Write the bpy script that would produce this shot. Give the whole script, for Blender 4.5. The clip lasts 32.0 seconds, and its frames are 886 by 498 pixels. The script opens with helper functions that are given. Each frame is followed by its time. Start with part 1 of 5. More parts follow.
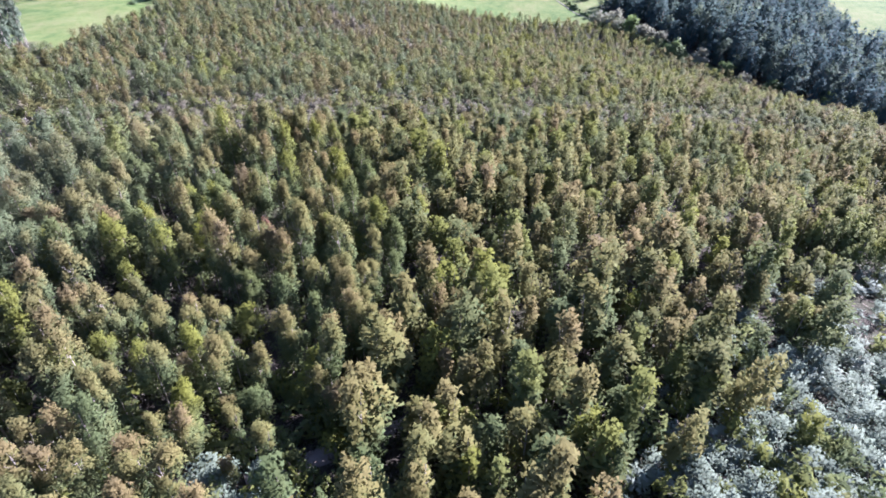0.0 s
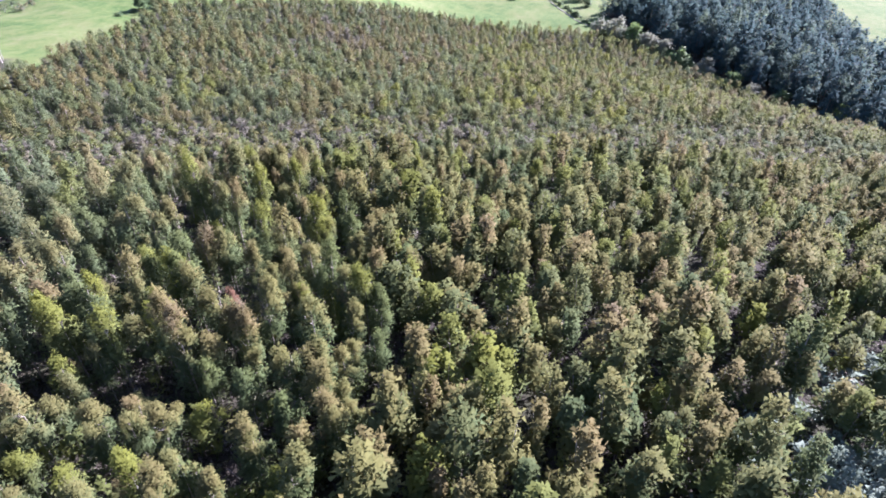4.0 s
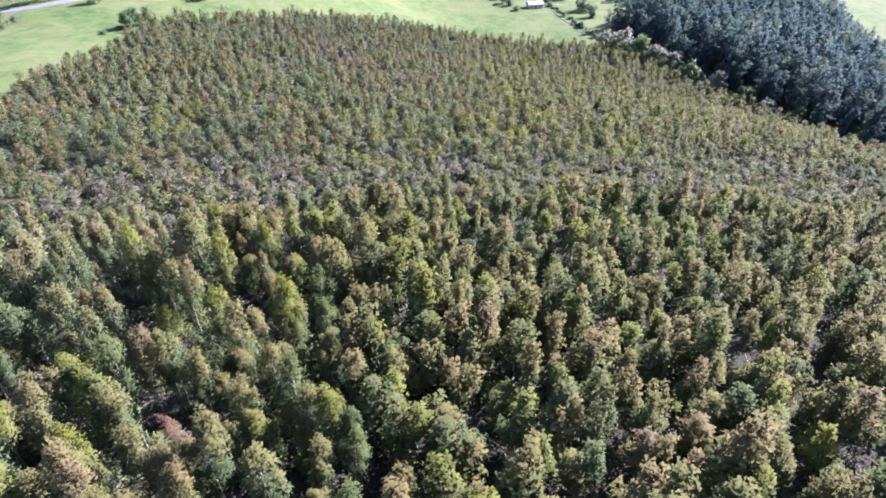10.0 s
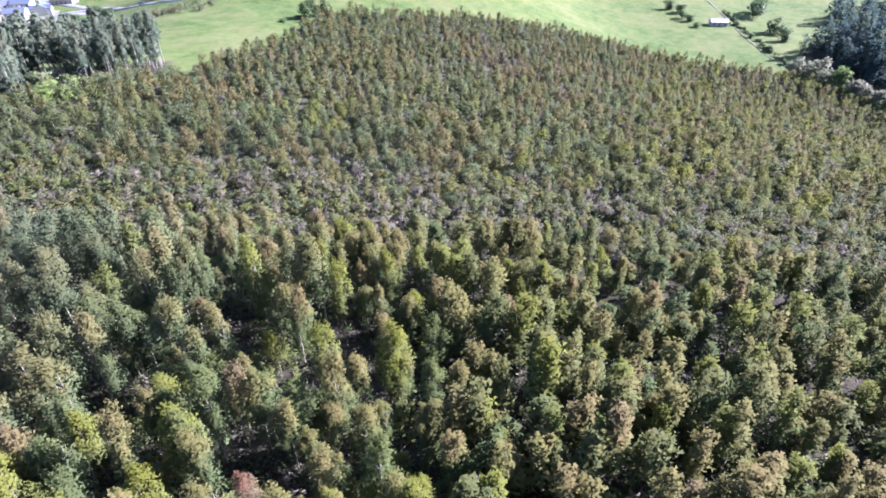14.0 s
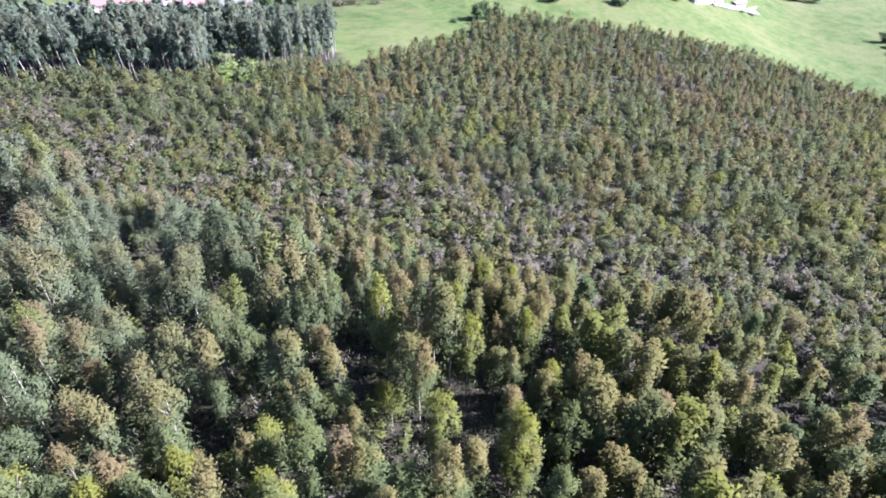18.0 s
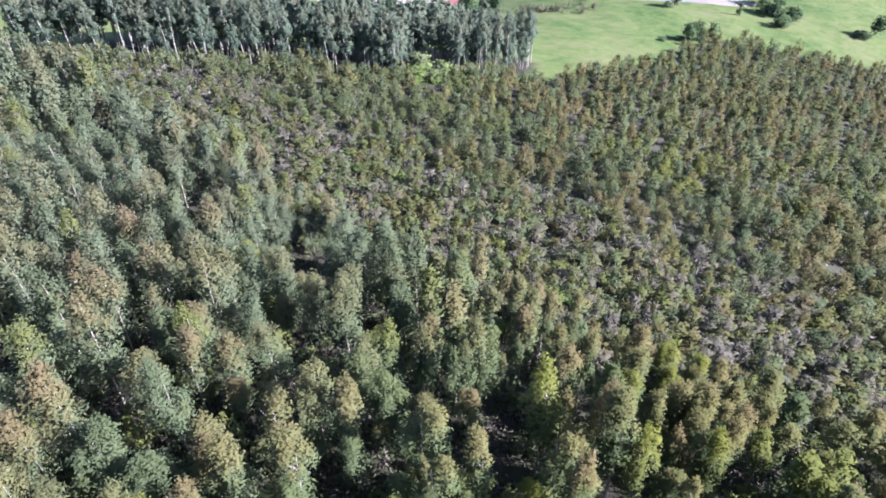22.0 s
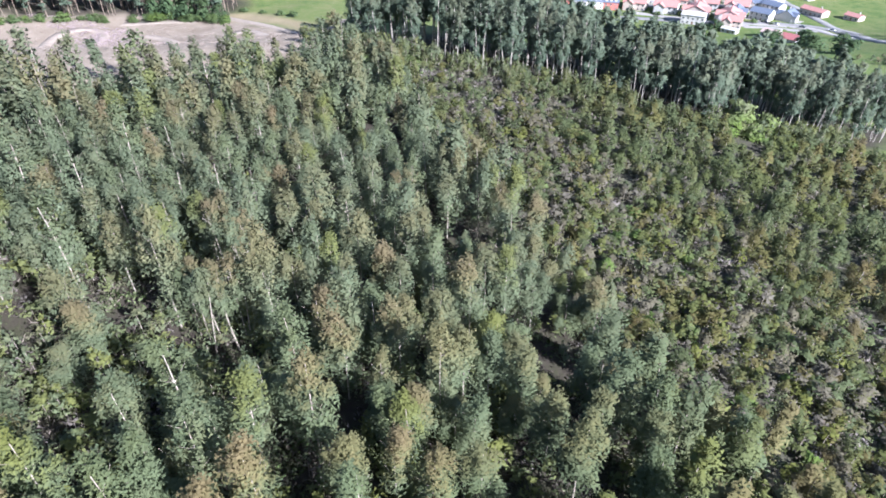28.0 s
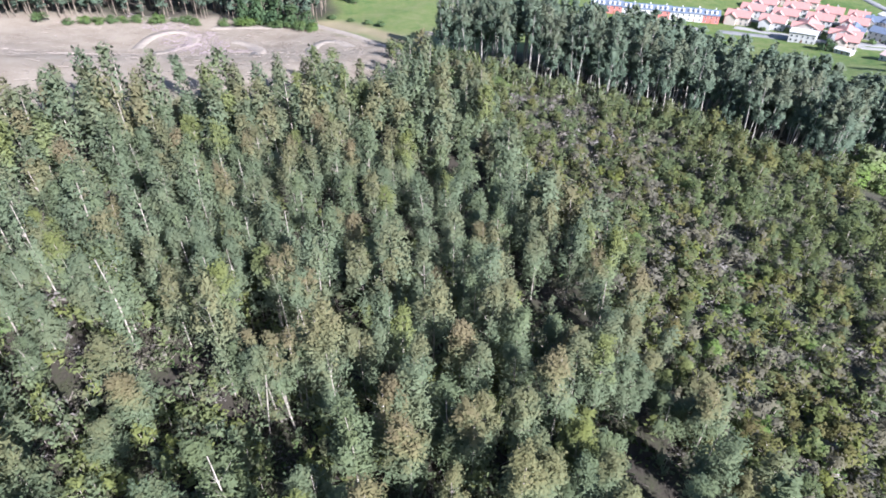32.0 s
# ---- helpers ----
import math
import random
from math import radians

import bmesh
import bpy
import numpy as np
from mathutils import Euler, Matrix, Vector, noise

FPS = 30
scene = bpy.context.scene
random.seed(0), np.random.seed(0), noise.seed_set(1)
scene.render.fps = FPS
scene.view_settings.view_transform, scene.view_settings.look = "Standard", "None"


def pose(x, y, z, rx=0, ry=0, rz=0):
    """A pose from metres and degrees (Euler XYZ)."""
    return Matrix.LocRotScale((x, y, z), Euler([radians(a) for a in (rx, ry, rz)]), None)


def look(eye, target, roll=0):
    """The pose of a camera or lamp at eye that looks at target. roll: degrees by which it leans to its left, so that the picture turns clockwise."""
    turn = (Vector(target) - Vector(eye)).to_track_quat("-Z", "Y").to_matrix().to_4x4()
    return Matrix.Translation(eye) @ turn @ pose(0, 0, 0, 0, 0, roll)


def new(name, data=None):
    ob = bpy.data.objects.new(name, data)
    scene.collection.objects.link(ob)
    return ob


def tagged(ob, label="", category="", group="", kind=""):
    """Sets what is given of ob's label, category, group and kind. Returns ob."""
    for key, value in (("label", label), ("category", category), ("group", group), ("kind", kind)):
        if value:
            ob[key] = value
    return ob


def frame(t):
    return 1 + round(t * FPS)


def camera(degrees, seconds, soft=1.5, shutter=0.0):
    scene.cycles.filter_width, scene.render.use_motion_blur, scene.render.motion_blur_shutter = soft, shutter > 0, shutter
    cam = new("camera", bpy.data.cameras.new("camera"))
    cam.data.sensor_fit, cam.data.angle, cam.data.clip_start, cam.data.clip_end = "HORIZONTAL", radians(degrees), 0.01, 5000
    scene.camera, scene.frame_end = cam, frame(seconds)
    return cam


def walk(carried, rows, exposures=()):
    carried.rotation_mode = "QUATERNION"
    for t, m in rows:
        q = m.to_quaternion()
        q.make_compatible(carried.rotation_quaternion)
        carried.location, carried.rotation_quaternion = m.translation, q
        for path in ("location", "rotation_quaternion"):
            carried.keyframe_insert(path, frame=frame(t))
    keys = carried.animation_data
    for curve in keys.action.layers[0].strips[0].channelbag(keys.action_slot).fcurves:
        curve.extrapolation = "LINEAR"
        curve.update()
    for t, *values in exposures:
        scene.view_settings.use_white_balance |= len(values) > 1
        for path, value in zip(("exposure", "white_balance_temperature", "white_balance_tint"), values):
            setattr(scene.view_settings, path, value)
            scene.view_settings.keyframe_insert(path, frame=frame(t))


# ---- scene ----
# ---- camera: a drone gliding over a young eucalyptus plantation ----
cam = camera(72.12, 32.0, soft=1.85)
FLIGHT = (  # seconds, x, y, z, heading (left positive), pitch, roll
    (0, 0.00, 0.00, 37.50, 0.00, -37.31, 0.58),
    (0.5, 0.03, 1.87, 37.53, -0.02, -37.35, 0.56),
    (1, 0.08, 3.75, 37.54, -0.03, -37.34, 0.52),
    (2, 0.20, 7.28, 37.54, -0.05, -37.29, 0.45),
    (3, 0.46, 10.60, 37.48, -0.03, -37.21, 0.41),
    (3.5, 0.59, 12.11, 37.40, 0.00, -37.17, 0.37),
    (5.5, 1.06, 17.97, 37.12, 0.04, -36.91, 0.16),
    (6, 1.17, 19.50, 37.06, 0.07, -36.87, 0.11),
    (7, 1.42, 22.41, 36.95, 0.09, -36.77, 0.03),
    (8, 1.67, 25.17, 36.91, 0.12, -36.72, -0.03),
    (9, 1.87, 27.99, 36.85, 0.12, -36.68, -0.10),
    (9.5, 1.94, 29.40, 36.81, 0.15, -36.70, -0.14),
    (10, 1.99, 30.84, 36.73, 0.42, -36.66, -0.19),
    (10.5, 2.01, 32.18, 36.67, 1.73, -36.63, -0.23),
    (11, 2.01, 33.60, 36.61, 3.27, -36.61, -0.29),
    (11.5, 1.94, 35.02, 36.53, 5.09, -36.59, -0.35),
    (12, 1.84, 36.48, 36.48, 7.33, -36.56, -0.39),
    (13, 1.47, 39.23, 36.46, 11.71, -36.55, -0.42),
    (14, 0.72, 41.90, 36.41, 15.78, -36.54, -0.42),
    (14.5, 0.16, 43.22, 36.32, 17.50, -36.55, -0.38),
    (16.5, -2.62, 48.17, 36.04, 24.81, -36.49, -0.16),
    (17, -3.46, 49.29, 35.97, 26.91, -36.47, -0.10),
    (18, -5.30, 51.40, 35.81, 30.94, -36.43, 0.00),
    (19, -7.30, 53.23, 35.72, 35.20, -36.38, 0.00),
    (20, -9.42, 55.08, 35.64, 39.56, -36.37, -0.06),
    (21, -11.63, 56.75, 35.62, 44.09, -36.34, -0.10),
    (22, -13.97, 58.19, 35.55, 48.72, -36.32, -0.06),
    (23, -16.57, 59.55, 35.47, 53.52, -36.29, -0.00),
    (24, -19.05, 60.69, 35.44, 58.38, -36.22, -0.00),
    (25, -21.79, 61.79, 35.52, 63.08, -36.22, -0.03),
    (25.5, -23.06, 62.21, 35.62, 65.25, -36.24, -0.02),
    (27.5, -28.78, 63.29, 35.95, 74.06, -36.25, 0.08),
    (28, -30.35, 63.40, 36.06, 76.19, -36.26, 0.12),
    (29, -33.43, 63.51, 36.32, 78.73, -36.30, 0.11),
    (30, -36.44, 63.57, 36.60, 80.78, -36.28, 0.11),
    (31, -39.44, 63.55, 36.97, 82.46, -36.30, 0.13),
    (32, -42.41, 63.53, 37.42, 83.91, -36.35, 0.06),
)
walk(cam, [(t, pose(x, y, z, 90 + p, 0, h) @ pose(0, 0, 0, 0, 0, r)) for t, x, y, z, h, p, r in FLIGHT],
     exposures=((0, 2.66, 5360, 34), (12, 2.64, 5330, 33), (22, 2.41, 5330, 26), (32, 2.19, 5430, 16)))

# ---- sky and sun ----
SUN_ELEVATION, SUN_AZIMUTH = radians(31), radians(56)   # azimuth clockwise from +y
world = bpy.data.worlds.new("sky")
scene.world = world
world.use_nodes = True
wn = world.node_tree.nodes
wn.clear()
sky = wn.new("ShaderNodeTexSky")
sky.sky_type, sky.sun_disc = "NISHITA", False
sky.sun_elevation, sky.sun_rotation = SUN_ELEVATION, SUN_AZIMUTH
back = wn.new("ShaderNodeBackground")
back.inputs["Strength"].default_value = 0.052
wout = wn.new("ShaderNodeOutputWorld")
world.node_tree.links.new(sky.outputs[0], back.inputs["Color"])
world.node_tree.links.new(back.outputs[0], wout.inputs["Surface"])
sun_data = bpy.data.lights.new("sun", "SUN")
sun_data.energy, sun_data.angle, sun_data.color = 4.7, radians(0.53), (1.0, 0.94, 0.85)
sun = new("sun", sun_data)
sun_way = Vector((math.sin(SUN_AZIMUTH) * math.cos(SUN_ELEVATION), math.cos(SUN_AZIMUTH) * math.cos(SUN_ELEVATION), math.sin(SUN_ELEVATION)))
sun.matrix_world = look(sun_way * 300, (0, 0, 0))


# ---- materials ----
def material(name, rough=0.8, spec=0.3):
    m = bpy.data.materials.new(name)
    m.use_nodes = True
    n, l = m.node_tree.nodes, m.node_tree.links
    p = n["Principled BSDF"]
    p.inputs["Roughness"].default_value = rough
    p.inputs["Specular IOR Level"].default_value = spec
    return m, n, l, p


def ramp(n, stops, interpolation="LINEAR"):
    r = n.new("ShaderNodeValToRGB")
    r.color_ramp.interpolation = interpolation
    e = r.color_ramp.elements
    while len(e) < len(stops):
        e.new(0.5)
    for el, (pos, c) in zip(e, stops):
        el.position, el.color = pos, (*c, 1)
    return r


def noise_tex(n, l, scale, detail=4.0, rough=0.6, world_space=True):
    t = n.new("ShaderNodeTexNoise")
    t.inputs["Scale"].default_value, t.inputs["Detail"].default_value, t.inputs["Roughness"].default_value = scale, detail, rough
    g = n.new("ShaderNodeNewGeometry") if world_space else n.new("ShaderNodeTexCoord")
    l.new(g.outputs["Position" if world_space else "Object"], t.inputs["Vector"])
    return t


def mixed(n, l, fac, a, b, blend="MIX"):
    m = n.new("ShaderNodeMix")
    m.data_type, m.blend_type = "RGBA", blend
    for src, sock in ((fac, "Factor"), (a, "A"), (b, "B")):
        i = {"Factor": 0, "A": 6, "B": 7}[sock]
        if isinstance(src, (int, float)):
            m.inputs[i].default_value = src
        elif isinstance(src, tuple):
            m.inputs[i].default_value = (*src, 1)
        else:
            l.new(src, m.inputs[i])
    return m.outputs[2]


def math_node(n, l, op, a, b=None, clamp=False):
    m = n.new("ShaderNodeMath")
    m.operation, m.use_clamp = op, clamp
    for i, v in enumerate((a, b)):
        if v is None:
            continue
        if isinstance(v, (int, float)):
            m.inputs[i].default_value = v
        else:
            l.new(v, m.inputs[i])
    return m.outputs[0]


LEAF_STOPS = [(0.0, (0.140, 0.148, 0.024)), (0.22, (0.118, 0.132, 0.036)), (0.42, (0.074, 0.100, 0.040)), (0.56, (0.140, 0.134, 0.044)),
              (0.71, (0.160, 0.127, 0.054)), (0.81, (0.140, 0.114, 0.070)), (0.91, (0.128, 0.106, 0.064)), (1.0, (0.138, 0.076, 0.046))]
# western ramp: greyer leaf hues, lightened and blued to stand in for haze
MUTED_HAZE_STOPS = [(0.0, (0.156, 0.168, 0.046)), (0.22, (0.138, 0.154, 0.060)), (0.42, (0.112, 0.138, 0.084)), (0.56, (0.152, 0.147, 0.076)),
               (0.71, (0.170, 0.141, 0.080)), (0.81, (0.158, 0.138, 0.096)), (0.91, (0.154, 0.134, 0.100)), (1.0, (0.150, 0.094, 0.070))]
LOW_STOPS = [(0.0, (0.138, 0.142, 0.022)), (0.20, (0.108, 0.118, 0.032)), (0.40, (0.084, 0.106, 0.052)), (0.54, (0.114, 0.112, 0.040)),
             (0.68, (0.127, 0.105, 0.047)), (0.80, (0.122, 0.112, 0.072)), (0.91, (0.126, 0.116, 0.092)), (1.0, (0.130, 0.082, 0.050))]




def leaf_material(name, stops, through_light=0.26, rough=0.78, spread=0.10, muted_haze=None):
    """Leaves whose hue follows the attribute 'season', varied leaf by leaf and tree by tree."""
    m, n, l, p = material(name, rough, 0.09)
    at = n.new("ShaderNodeAttribute")
    at.attribute_name = "season"
    info = n.new("ShaderNodeObjectInfo")
    shift = math_node(n, l, "MULTIPLY_ADD", info.outputs["Random"], 0.10)
    n[-1].inputs[2].default_value = -0.05
    r = ramp(n, stops)
    hue = math_node(n, l, "ADD", at.outputs["Fac"], shift, True)
    l.new(hue, r.inputs[0])
    colour = r.outputs[0]
    geo = n.new("ShaderNodeNewGeometry")
    if muted_haze:        # western trees duller, greener than the golden eastern ones; haze and front light coloured in
        dull = ramp(n, muted_haze)
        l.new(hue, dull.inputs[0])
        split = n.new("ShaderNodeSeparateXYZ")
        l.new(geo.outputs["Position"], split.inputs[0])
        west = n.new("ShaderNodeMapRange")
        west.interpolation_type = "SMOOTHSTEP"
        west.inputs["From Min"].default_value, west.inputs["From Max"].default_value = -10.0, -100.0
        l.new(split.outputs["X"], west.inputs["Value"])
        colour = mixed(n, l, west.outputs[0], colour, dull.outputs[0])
    val = math_node(n, l, "MULTIPLY_ADD", geo.outputs["Random Per Island"], spread)
    n[-1].inputs[2].default_value = 1 - spread * 0.5
    patch = noise_tex(n, l, 0.35, 2.0)
    grain = noise_tex(n, l, 11.0, 3.0, 0.75)
    val = math_node(n, l, "MULTIPLY", val, math_node(n, l, "ADD", math_node(n, l, "MULTIPLY", grain.outputs["Fac"], 0.24), 0.88))
    val = math_node(n, l, "MULTIPLY", val, math_node(n, l, "ADD", math_node(n, l, "MULTIPLY", patch.outputs["Fac"], 0.5), 0.75))
    hsv = n.new("ShaderNodeHueSaturation")
    l.new(colour, hsv.inputs["Color"])
    l.new(val, hsv.inputs["Value"])
    l.new(hsv.outputs[0], p.inputs["Base Color"])
    t = n.new("ShaderNodeBsdfTranslucent")
    l.new(hsv.outputs[0], t.inputs["Color"])
    mix = n.new("ShaderNodeMixShader")
    mix.inputs[0].default_value = through_light
    l.new(p.outputs[0], mix.inputs[1])
    l.new(t.outputs[0], mix.inputs[2])
    l.new(mix.outputs[0], n["Material Output"].inputs["Surface"])
    return m


LEAF = leaf_material("eucalyptus_leaves", LEAF_STOPS, muted_haze=MUTED_HAZE_STOPS, through_light=0.33)
LOW_LEAF = leaf_material("regrowth_leaves", LOW_STOPS, 0.32)
# olive-grey upper leaves, lightened further to pass for sunlit crown tops
DARK_LEAF = leaf_material("tall_eucalyptus_leaves", [(0.0, (0.074, 0.102, 0.072)), (0.35, (0.102, 0.134, 0.092)),
                          (0.7, (0.130, 0.156, 0.104)), (1.0, (0.152, 0.162, 0.104))], 0.32, 0.7)
# blue of shade and haze is put into this leaf colour
HAZE_BLUE_LEAF = leaf_material("gully_wood_hazy_leaves", [(0.0, (0.050, 0.088, 0.092)), (0.5, (0.080, 0.122, 0.104)), (1.0, (0.128, 0.160, 0.092))], 0.55)
BROADLEAF = leaf_material("spring_leaves", [(0.0, (0.055, 0.088, 0.045)), (0.45, (0.105, 0.145, 0.055)), (0.75, (0.135, 0.195, 0.045)), (1.0, (0.190, 0.192, 0.128))], 0.3, 0.55)
HEATH = leaf_material("heath_twigs", [(0.0, (0.069, 0.108, 0.034)), (0.3, (0.094, 0.106, 0.056)), (0.55, (0.108, 0.098, 0.069)),
                      (0.8, (0.141, 0.122, 0.110)), (1.0, (0.170, 0.153, 0.141))], 0.12, 0.8)
GREY_SHRUB = leaf_material("grey_shrub_leaves", [(0.0, (0.100, 0.140, 0.088)), (0.5, (0.135, 0.168, 0.118)), (1.0, (0.178, 0.205, 0.158))], 0.12, 0.75)


def bark_material(name, dark, pale):
    m, n, l, p = material(name, 0.8, 0.2)
    tex = noise_tex(n, l, 1.3, 5.0)
    fine = noise_tex(n, l, 9.0, 3.0)
    r = ramp(n, [(0.3, dark), (0.7, pale)])
    l.new(math_node(n, l, "ADD", math_node(n, l, "MULTIPLY", tex.outputs["Fac"], 0.6), math_node(n, l, "MULTIPLY", fine.outputs["Fac"], 0.4)), r.inputs[0])
    l.new(r.outputs[0], p.inputs["Base Color"])
    return m


BARK = bark_material("eucalyptus_bark", (0.15, 0.12, 0.095), (0.40, 0.36, 0.31))
WOOD_BARK = bark_material("tall_eucalyptus_bark", (0.16, 0.14, 0.12), (0.40, 0.37, 0.33))
DARK_BARK = bark_material("rough_bark", (0.10, 0.08, 0.06), (0.24, 0.19, 0.15))
PURPLE_WOOD = bark_material("purple_brown_twigs", (0.19, 0.14, 0.15), (0.33, 0.27, 0.28))
DEAD_WOOD = bark_material("dead_wood", (0.17, 0.135, 0.11), (0.34, 0.29, 0.25))


def ground_material():
    m, n, l, p = material("hill_ground", 0.95, 0.15)
    def attribute(name):
        a = n.new("ShaderNodeAttribute")
        a.attribute_name = name
        return a.outputs["Fac"]
    big, mid, fine = noise_tex(n, l, 0.022, 3.0), noise_tex(n, l, 0.16, 5.0), noise_tex(n, l, 2.2, 6.0, 0.75)
    both = math_node(n, l, "ADD", math_node(n, l, "MULTIPLY", mid.outputs["Fac"], 0.55), math_node(n, l, "MULTIPLY", fine.outputs["Fac"], 0.45))
    # pasture
    g = ramp(n, [(0.38, (0.030, 0.060, 0.012)), (0.45, (0.058, 0.092, 0.023)), (0.51, (0.084, 0.109, 0.032)), (0.57, (0.106, 0.118, 0.044)), (0.64, (0.134, 0.130, 0.066))])
    sward = noise_tex(n, l, 0.55, 6.0, 0.8)
    l.new(math_node(n, l, "ADD", math_node(n, l, "MULTIPLY", big.outputs["Fac"], 0.32), math_node(n, l, "ADD", math_node(n, l, "MULTIPLY", mid.outputs["Fac"], 0.33), math_node(n, l, "MULTIPLY", sward.outputs["Fac"], 0.35))), g.inputs[0])
    # leaf litter and felling slash, darkened so gaps between the trees read as shadow
    s = ramp(n, [(0.33, (0.020, 0.017, 0.013)), (0.47, (0.038, 0.032, 0.025)), (0.57, (0.036, 0.038, 0.020)), (0.72, (0.074, 0.060, 0.046))])
    l.new(both, s.inputs[0])
    # bare clearing
    d = ramp(n, [(0.30, (0.122, 0.093, 0.068)), (0.45, (0.172, 0.140, 0.106)), (0.58, (0.212, 0.177, 0.138)), (0.66, (0.160, 0.140, 0.092)), (0.75, (0.245, 0.208, 0.166))])
    l.new(both, d.inputs[0])
    # brown meadow
    b = ramp(n, [(0.35, (0.15, 0.125, 0.075)), (0.65, (0.21, 0.175, 0.105))])
    l.new(both, b.inputs[0])
    # heath floor, its colour taken down to imitate shadow between bushes
    h = ramp(n, [(0.34, (0.030, 0.026, 0.020)), (0.45, (0.052, 0.048, 0.034)), (0.55, (0.058, 0.058, 0.040)), (0.72, (0.104, 0.098, 0.080))])
    l.new(both, h.inputs[0])
    col = mixed(n, l, attribute("litter"), g.outputs[0], mixed(n, l, attribute("heath"), s.outputs[0], h.outputs[0]))
    col = mixed(n, l, attribute("bare"), col, d.outputs[0])
    col = mixed(n, l, attribute("meadow"), col, b.outputs[0])
    l.new(col, p.inputs["Base Color"])
    bump = n.new("ShaderNodeBump")
    bump.inputs["Strength"].default_value, bump.inputs["Distance"].default_value = 0.6, 0.25
    l.new(fine.outputs["Fac"], bump.inputs["Height"])
    l.new(bump.outputs[0], p.inputs["Normal"])
    return m


def plain(name, colour, rough=0.7, metal=0.0, spec=0.3, scale=0.8, amount=0.25):
    m, n, l, p = material(name, rough, spec)
    p.inputs["Metallic"].default_value = metal
    a, b = noise_tex(n, l, scale, 4.0), noise_tex(n, l, scale * 9, 3.0)
    f = math_node(n, l, "ADD", math_node(n, l, "MULTIPLY", a.outputs["Fac"], 0.6), math_node(n, l, "MULTIPLY", b.outputs["Fac"], 0.4))
    r = ramp(n, [(0.3, tuple(c * (1 - amount) for c in colour)), (0.7, tuple(min(1, c * (1 + amount)) for c in colour))])
    l.new(f, r.inputs[0])
    l.new(r.outputs[0], p.inputs["Base Color"])
    return m


ASPHALT = plain("asphalt", (0.155, 0.152, 0.148), 0.9, scale=0.3)
PALE_EARTH = plain("pale_worn_earth", (0.222, 0.186, 0.150), 0.95, scale=0.5)
PALE_YARD = plain("pale_paving", (0.22, 0.208, 0.196), 0.9, scale=0.5)
PALE_TRACK = plain("gravel_track", (0.195, 0.168, 0.140), 0.95, scale=0.4)
DULL_TRACK = plain("worn_grass_track", (0.115, 0.108, 0.080), 0.95, scale=0.4)
WHITE_WALL = plain("white_render", (0.43, 0.415, 0.40), 0.85, amount=0.08)
CREAM_WALL = plain("cream_render", (0.42, 0.36, 0.31), 0.85, amount=0.1)
RED_WALL = plain("brick_red_render", (0.36, 0.12, 0.10), 0.85, amount=0.12)
GREY_WALL = plain("concrete", (0.45, 0.44, 0.42), 0.9, amount=0.15)
ROOF_RED = plain("terracotta_tiles", (0.29, 0.150, 0.130), 0.8, scale=1.2)
ROOF_PINK = plain("faded_pink_tiles", (0.36, 0.27, 0.245), 0.8, scale=1.2)
ROOF_MAROON = plain("maroon_tiles", (0.24, 0.09, 0.09), 0.8, scale=1.2)
ROOF_SLATE = plain("slate_roof", (0.095, 0.115, 0.155), 0.55, scale=1.2)
ROOF_GREY = plain("grey_tiles", (0.17, 0.165, 0.17), 0.8, scale=0.8)
ROOF_PALE = plain("fibre_cement_roof", (0.36, 0.35, 0.34), 0.8, scale=0.6)
GLASS = plain("window_glass", (0.03, 0.04, 0.05), 0.08, spec=0.6, amount=0.1)
DOOR_WOOD = plain("brown_door", (0.16, 0.09, 0.05), 0.6)
TYRE = plain("tyre_rubber", (0.02, 0.02, 0.02), 0.8)
CAR_WHITE = plain("white_car_paint", (0.75, 0.75, 0.75), 0.25, spec=0.5, amount=0.03)
CAR_DARK = plain("dark_car_paint", (0.04, 0.05, 0.07), 0.25, spec=0.5, amount=0.05)
POLE_WOOD = plain("weathered_pole", (0.22, 0.18, 0.14), 0.9)

# ---- lie of the land ----
def sp(v):
    return np.logaddexp(0, v)


def sg(v):
    return 1 / (1 + np.exp(-np.clip(v, -60, 60)))


def ground(x, y):
    """Height of the bare ground: a hill that falls away to the north, a gully to the east, the village plain to the north-west."""
    x, y = np.asarray(x, float), np.asarray(y, float)
    yc = np.where(y < -20, -20 + 30 * np.tanh((y + 20) / 30), y)
    z = (-4.3 - 0.022 * np.clip(x, -900, 900) - 0.1725 * yc + 0.86 * sp((yc - 200) / 30) - 5.95 * sp((yc - 190) / 30) * sg((x + 40) / 40)
         - 5 * sp((x - 70) / 30) - 18 * sg((-x - 200) / 12) * sg((70 - yc) / 25) - 7 * sg((-x - 172) / 9) * sg((18 - yc) / 14)
         - 10 * sp((-x - 230) / 30) * sg((yc - 135) / 28)
         + 6.5 * sp((yc - 310) / 40) * sg((60 - x) / 40) + 9 * sp((yc - 330) / 40) * sg((x - 60) / 40))
    z = z - 5.5 * np.exp(-((x + 2) / 42) ** 2 - ((yc - 32) / 30) ** 2)
    far = sg((np.hypot(x + 100, y - 150) - 640) / 60)
    z = z * (1 - far) - 92 * far
    z = 6 * sp((z + 92) / 6) - 92
    near = 1 - far
    return z + near * (0.35 * np.sin(x / 7.3 + 1.1) * np.sin(y / 6.1) + 0.8 * np.sin(x / 31 + y / 43) + 0.15 * np.sin(x / 2.9) * np.cos(y / 3.3))


